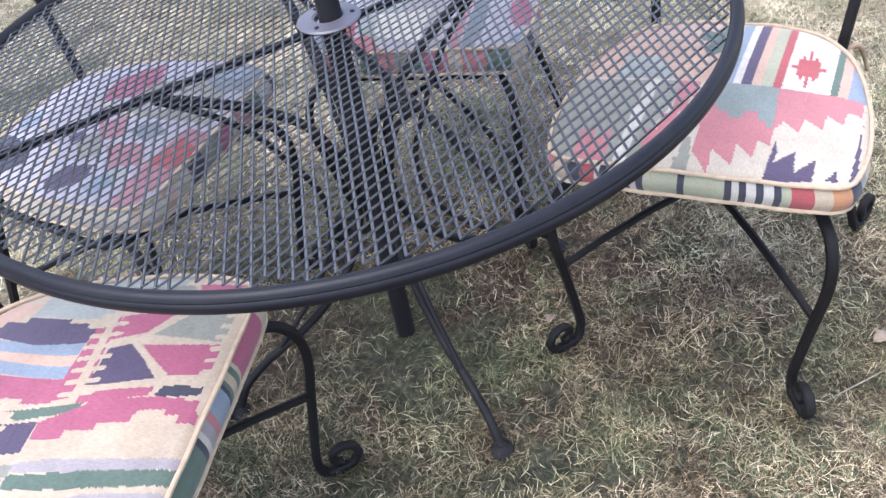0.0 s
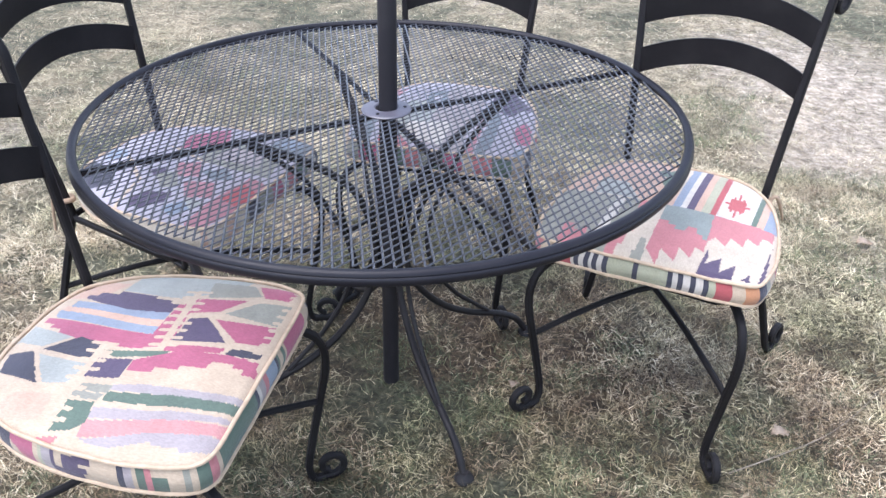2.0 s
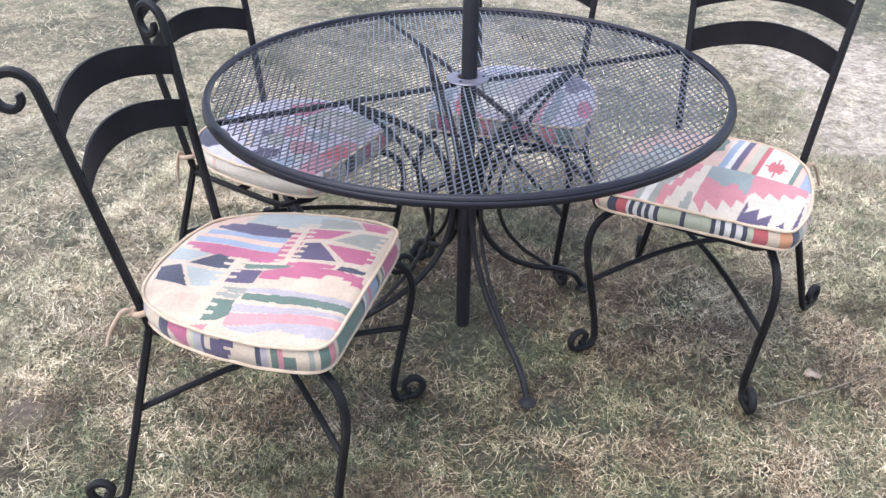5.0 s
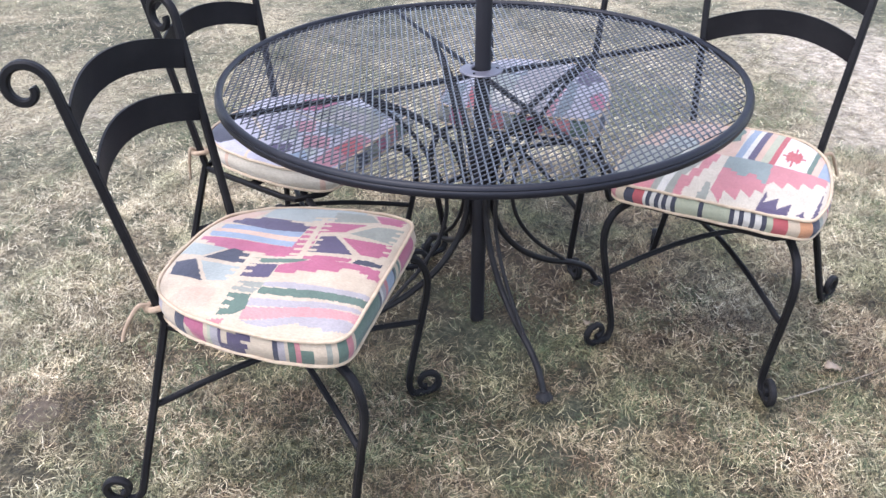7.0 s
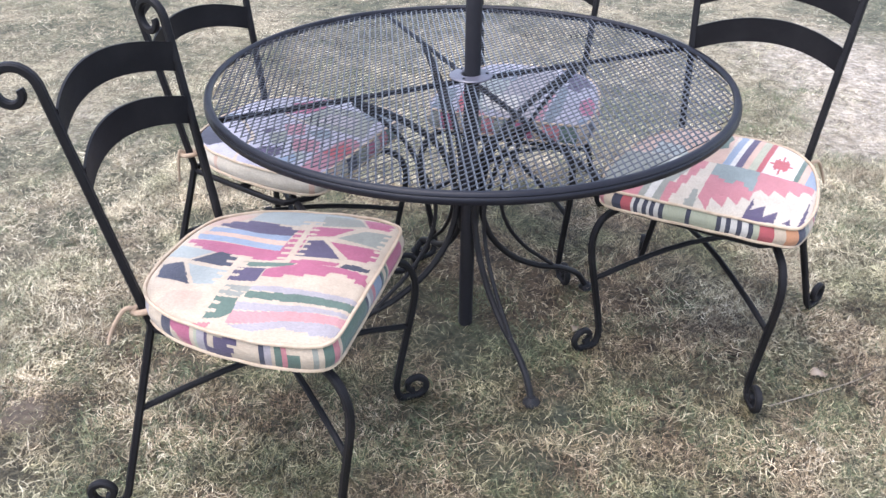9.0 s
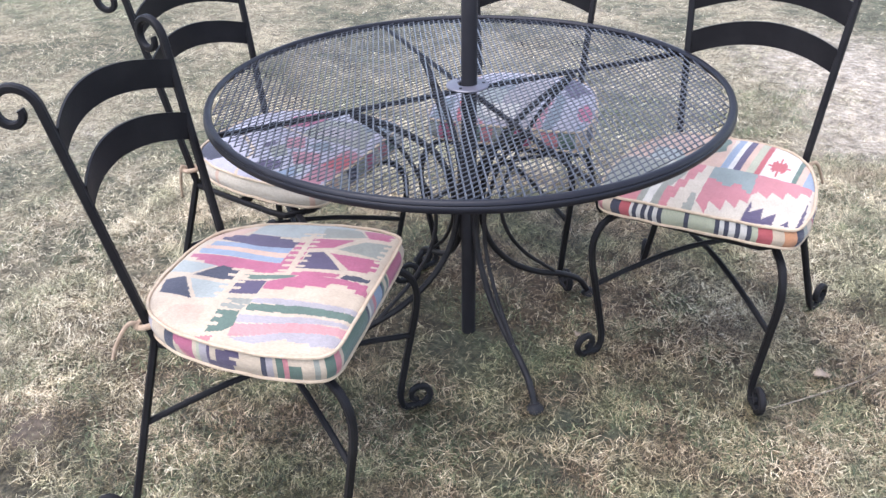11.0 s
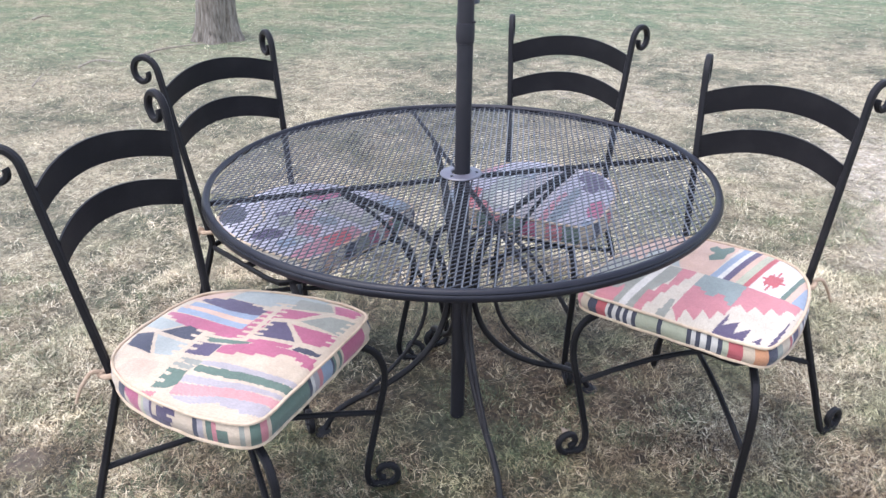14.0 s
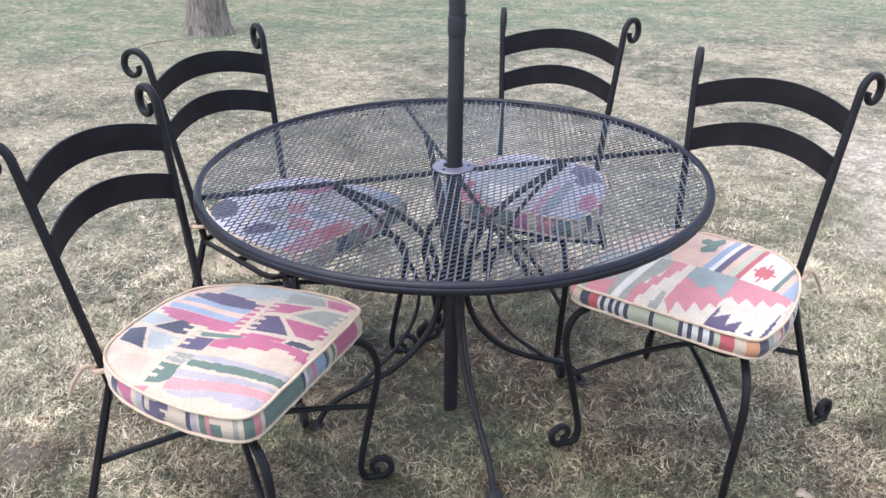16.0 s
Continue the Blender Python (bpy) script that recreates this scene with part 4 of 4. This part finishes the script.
x, y = scatter(190000, -1.9, 2.2, -1.35, 2.2)
edge = np.minimum(np.minimum(x + 1.9, 2.2 - x), np.minimum(y + 1.35, 2.2 - y))
keep = np.clip(edge * 2 - 0.6, -0.6, 0) + 0.55 * patch(x, y) + 1.5 * (clumps(x, y, 0.09, 5) - 0.5) + 0.8 * (clumps(x, y, 0.28, 6) - 0.5) + rng.normal(0, 0.18, len(x)) + 0.25 * np.exp(-((x - 0.45) ** 2 + (y + 0.30) ** 2) / 0.12) > 0.27
x, y = x[keep], y[keep]
m = len(x)
blades("green_grass", "short green grass coming through the straw", GREEN, x, y, rng.uniform(0.02, 0.042, m), rng.uniform(0.0008, 0.0015, m), (0.2, 1.0), 3)
x, y = scatter(150000, -9.0, 5.0, 1.2, 8.0)
keep = (rng.uniform(0, 1, len(x)) < 2.6 / (1.0 + y * 0.9) * np.clip(0.2 + 1.6 * clumps(x, y, 0.17, 8) * clumps(x, y, 0.5, 9) * 1.8, 0, 1)) & (x < 2.2 + (y + 1.8) * 0.5)
x, y = x[keep], y[keep]
m = len(x)
blades("dead_grass", "pale matted straw farther across the lawn", PALE_BLADES, x, y, rng.uniform(0.018, 0.050, m), rng.uniform(0.0012, 0.0026, m), (0.0, 0.45))
x, y = scatter(90000, -9.0, 5.0, 2.0, 9.0)
keep = patch(x * 0.7, y * 0.7) + 0.5 * (y - 0.75 * x - 6.6) + rng.normal(0, 0.4, len(x)) > 0.3
x, y = x[keep], y[keep]
m = len(x)
blades("green_grass", "short green grass coming through the straw", GREEN, x, y, rng.uniform(0.015, 0.035, m), rng.uniform(0.0014, 0.0026, m), (0.1, 0.7))
x, y = scatter(48000, -5.0, -1.6, -1.3, 2.4)
m = len(x)
blades("dead_grass", "pale matted straw farther across the lawn", PALE_BLADES, x, y, rng.uniform(0.018, 0.05, m), rng.uniform(0.0009, 0.0019, m), (0.0, 0.4))


x, y = scatter(60000, -6.5, 6.5, -6.5, 3.5)
keep = (np.maximum(np.abs(x - 0.05) / 1.9, np.abs(y - 0.4) / 1.8) + 0.3 * clumps(x, y, 0.5, 12) > 1.05) & (rng.uniform(0, 1, len(x)) < 0.35 + 0.65 * clumps(x, y, 0.35, 13))
x, y = x[keep], y[keep]
m = len(x)
blades("dead_grass", "matted dead grass round about", STRAW, x, y, rng.uniform(0.025, 0.065, m), rng.uniform(0.0015, 0.0032, m), (0.0, 0.5))
x, y = 0.70 + rng.normal(0, 0.12, 1300), 0.27 + rng.normal(0, 0.10, 1300)
blades("dead_grass", "pale flattened straw under the chair", PALE_BLADES, x, y, rng.uniform(0.015, 0.045, 1300), rng.uniform(0.0008, 0.0016, 1300), (0.05, 0.5), 3)


# ---------------------------------------------------------------- tree, posts and fence in the distance
def tree(x, y):
    t = thing("tree", "bare tree with a stout grey furrowed trunk on the lawn", "tree", pose(x, y, 0))
    verts, faces = [], []
    k, n = 40, 60
    for i in range(n + 1):
        z = 5.0 * (i / n) ** 1.5
        flare = 0.045 * math.exp(-z / 0.10) + 0.160 - 0.012 * z
        for j in range(k):
            a = 2 * math.pi * j / k
            root = 1 + math.exp(-z / 0.15) * (0.15 * math.sin(5 * a + 0.6) + 0.16 * math.exp(-(math.atan2(math.sin(a - 0.45), math.cos(a - 0.45)) / 0.45) ** 2))
            furrow = 1 + 0.035 * noise.noise(Vector((math.cos(a) * 5, math.sin(a) * 5, z * 1.2))) + 0.02 * noise.noise(Vector((math.cos(a) * 14, math.sin(a) * 14, z * 2.5)))
            r = flare * root * furrow
            verts.append((r * math.cos(a) + 0.062 * z, r * math.sin(a) + 0.030 * z, z - 0.02))
    faces = [(i * k + j, i * k + (j + 1) % k, (i + 1) * k + (j + 1) % k, (i + 1) * k + j) for i in range(n) for j in range(k)]
    mesh_object("trunk", verts, faces + [tuple(range(n * k, (n + 1) * k))], BARK, t)
    r2 = random.Random(4)
    for i in range(9):
        a, z = i * 2.4, 3.2 + 0.2 * i
        d = Vector((math.cos(a), math.sin(a), 0.8)).normalized()
        base = Vector((0.062 * z, 0.030 * z, z))
        line = glide([base, base + d * 0.7, base + d * 1.5 + Vector((0, 0, 0.25)), base + d * 2.5 + Vector((r2.uniform(-.3, .3), r2.uniform(-.3, .3), 0.8))], 5)
        limb = mesh_object("limb", *sweep(line, disc(0.055, 8), None, lambda q: 1.0 - 0.85 * q), BARK, t)
        for q in (6, 9, 12, 14):
            e = line[q]
            s = Vector((r2.uniform(-1, 1), r2.uniform(-1, 1), r2.uniform(0.3, 1))).normalized()
            mesh_object("twig", *sweep(glide([e, e + s * 0.4, e + s * 0.8 + Vector((0, 0, 0.15))], 4), disc(0.014, 6), None, lambda q: 1.0 - 0.8 * q), BARK, limb)
    return t


tree(-4.07, 3.76)

for x, y, w in ((-7.70, 4.96, 0.05), (-6.23, 5.21, 0.05), (-4.64, 5.85, 0.085), (-2.89, 6.34, 0.085)):
    p = thing("steel_post", "dark square steel post on a heavier base", "post", pose(x, y, 0, 0, 0, 12), "posts along the lawn's far edge")
    mesh_object("shaft", *sweep([Vector((0, 0, 0)), Vector((0, 0, 1.2)), Vector((0, 0, 2.4))], oblong(w, w), Vector((1, 0, 0))), POST, p)
    mesh_object("base", *sweep([Vector((0, 0, -0.005)), Vector((0, 0, 0.09)), Vector((0, 0, 0.18))], oblong(w * 1.45, w * 1.45), Vector((1, 0, 0)), lambda q: 1.0 - 0.12 * q), POST, p)


def barrel(x, y):
    b = thing("barrel", "bright blue plastic barrel before the fence", "barrel", pose(x, y, 0), "barrels by the fence")
    mesh_object("body", *lathe([(0.0005, 0.0), (0.12, 0.0), (0.145, 0.02), (0.152, 0.08), (0.158, 0.30), (0.152, 0.52), (0.145, 0.58), (0.12, 0.60), (0.0005, 0.60)], 32), BLUE, b)
    mesh_object("hoop", *lathe([(0.155, 0.19), (0.162, 0.195), (0.162, 0.215), (0.155, 0.22)], 32), BLUE, b)
    mesh_object("lid", *lathe([(0.0005, 0.60), (0.10, 0.60), (0.105, 0.612), (0.0005, 0.615)], 32), BLUE, b)


for x, y in ((-7.05, 5.83), (-6.53, 5.95), (-5.79, 6.17)):
    barrel(x, y)

fence = thing("board_fence", "pale weathered upright board fence along the yard", "fence", pose(-4.74, 6.73, 0, 0, 0, 17))
r3 = random.Random(11)
plank = [mesh_object("board", *sweep([Vector((0, 0, 0.02)), Vector((0, 0, 0.9)), Vector((0, 0, 1.75 + q))], oblong(0.135, 0.02), Vector((1, 0, 0))), FENCE, fence) for q in (0, 0.012)]
plank[0].location.x, plank[1].location.x = -9.0, -8.855
for i in range(2, 66):
    b = plank[i % 2].copy()
    scene.collection.objects.link(b)
    b.location = (-9.0 + i * 0.145, r3.uniform(-0.004, 0.004), r3.uniform(-0.01, 0.01))
for z in (0.4, 1.4):
    mesh_object("rail", *sweep([Vector((-9.1, 0.035, z)), Vector((-4, 0.035, z)), Vector((0.4, 0.035, z))], oblong(0.09, 0.04), Vector((0, 0, 1))), FENCE, fence)


# ---------------------------------------------------------------- litter on the lawn
def twig(points, r, label):
    v, f = sweep(glide([Vector(p) for p in points], 5), disc(r, 6), None, lambda q: 1.0 - 0.5 * q)
    return tagged(mesh_object("twig", v, f, TWIG), label, "twig")


twig([(0.798, -0.138, 0.006), (0.93, -0.044, 0.012), (1.026, 0.043, 0.007), (1.107, 0.14, 0.011), (1.17, 0.24, 0.006)], 0.0014, "long thin dry twig lying in the straw")
twig([(-4.27, 2.48, 0.014), (-4.27, 2.64, 0.03), (-4.19, 2.71, 0.018)], 0.009, "short pale stick on the lawn")
twig([(-4.27, 2.64, 0.03), (-4.16, 2.70, 0.02), (-4.06, 2.70, 0.012)], 0.006, "short pale stick on the lawn")
twig([(-4.14, 2.95, 0.014), (-4.10, 3.15, 0.03), (-3.98, 3.50, 0.02)], 0.010, "fallen branch by the tree's roots")
twig([(-6.243, 3.699, 0.012), (-6.258, 3.816, 0.022), (-6.211, 3.882, 0.014)], 0.010, "short pale stick on the lawn")
twig([(-4.107, 1.948, 0.010), (-4.17, 2.051, 0.030), (-4.191, 2.122, 0.050)], 0.006, "small forked dry twig on the lawn")
twig([(-4.15, 2.02, 0.022), (-4.08, 2.03, 0.040), (-4.02, 2.02, 0.030)], 0.004, "small forked dry twig on the lawn")


def dead_leaf(x, y, size, turn):
    verts, faces = [], []
    for i in range(9):
        u = i / 8
        w = size * 0.34 * math.sin(math.pi * min(1, u * 1.05)) ** 0.8 * (1 + 0.3 * math.sin(i * 2.6))
        for s in (-1, 0, 1):
            verts.append((size * (u - 0.5), w * s, 0.012 + 0.006 * abs(s) + 0.006 * math.sin(u * 5)))
    faces = [(3 * i + j, 3 * i + 3 + j, 3 * i + 4 + j, 3 * i + 1 + j) for i in range(8) for j in range(2)]
    ob = mesh_object("dead_leaf", verts, faces, DEAD_LEAF)
    ob.matrix_basis = pose(x, y, 0, 0, 0, turn)
    mod = ob.modifiers.new("thick", "SOLIDIFY")
    mod.thickness = 0.0008
    return tagged(ob, "curled brown dead leaf on the straw", "leaf", "dead leaves on the lawn")


for x, y, s, a in ((0.915, 0.01, 0.05, 30), (0.30, 0.02, 0.035, 80), (1.25, 0.95, 0.06, 20), (1.42, 0.55, 0.05, 140), (1.2, 0.28, 0.05, 100)):
    dead_leaf(x, y, s, a)

clod_v, clod_f = [], []
for i in range(13):
    for j in range(24):
        a, r = 2 * math.pi * j / 24, 0.075 * i / 12
        h = 0.012 * (1 - (i / 12) ** 2) * (1 + 0.8 * noise.noise(Vector((math.cos(a) * r * 50, math.sin(a) * r * 50, 1.0)))) - 0.003
        clod_v.append((r * math.cos(a), r * math.sin(a), h))
clod_f = [(i * 24 + j, (i + 1) * 24 + j, (i + 1) * 24 + (j + 1) % 24, i * 24 + (j + 1) % 24) for i in range(12) for j in range(24)]
clod = mesh_object("earth_clod", clod_v, clod_f, EARTH)
clod.matrix_basis = pose(-0.89, -0.69, 0)
tagged(clod, "small mound of bare dark earth in the straw", "earth")
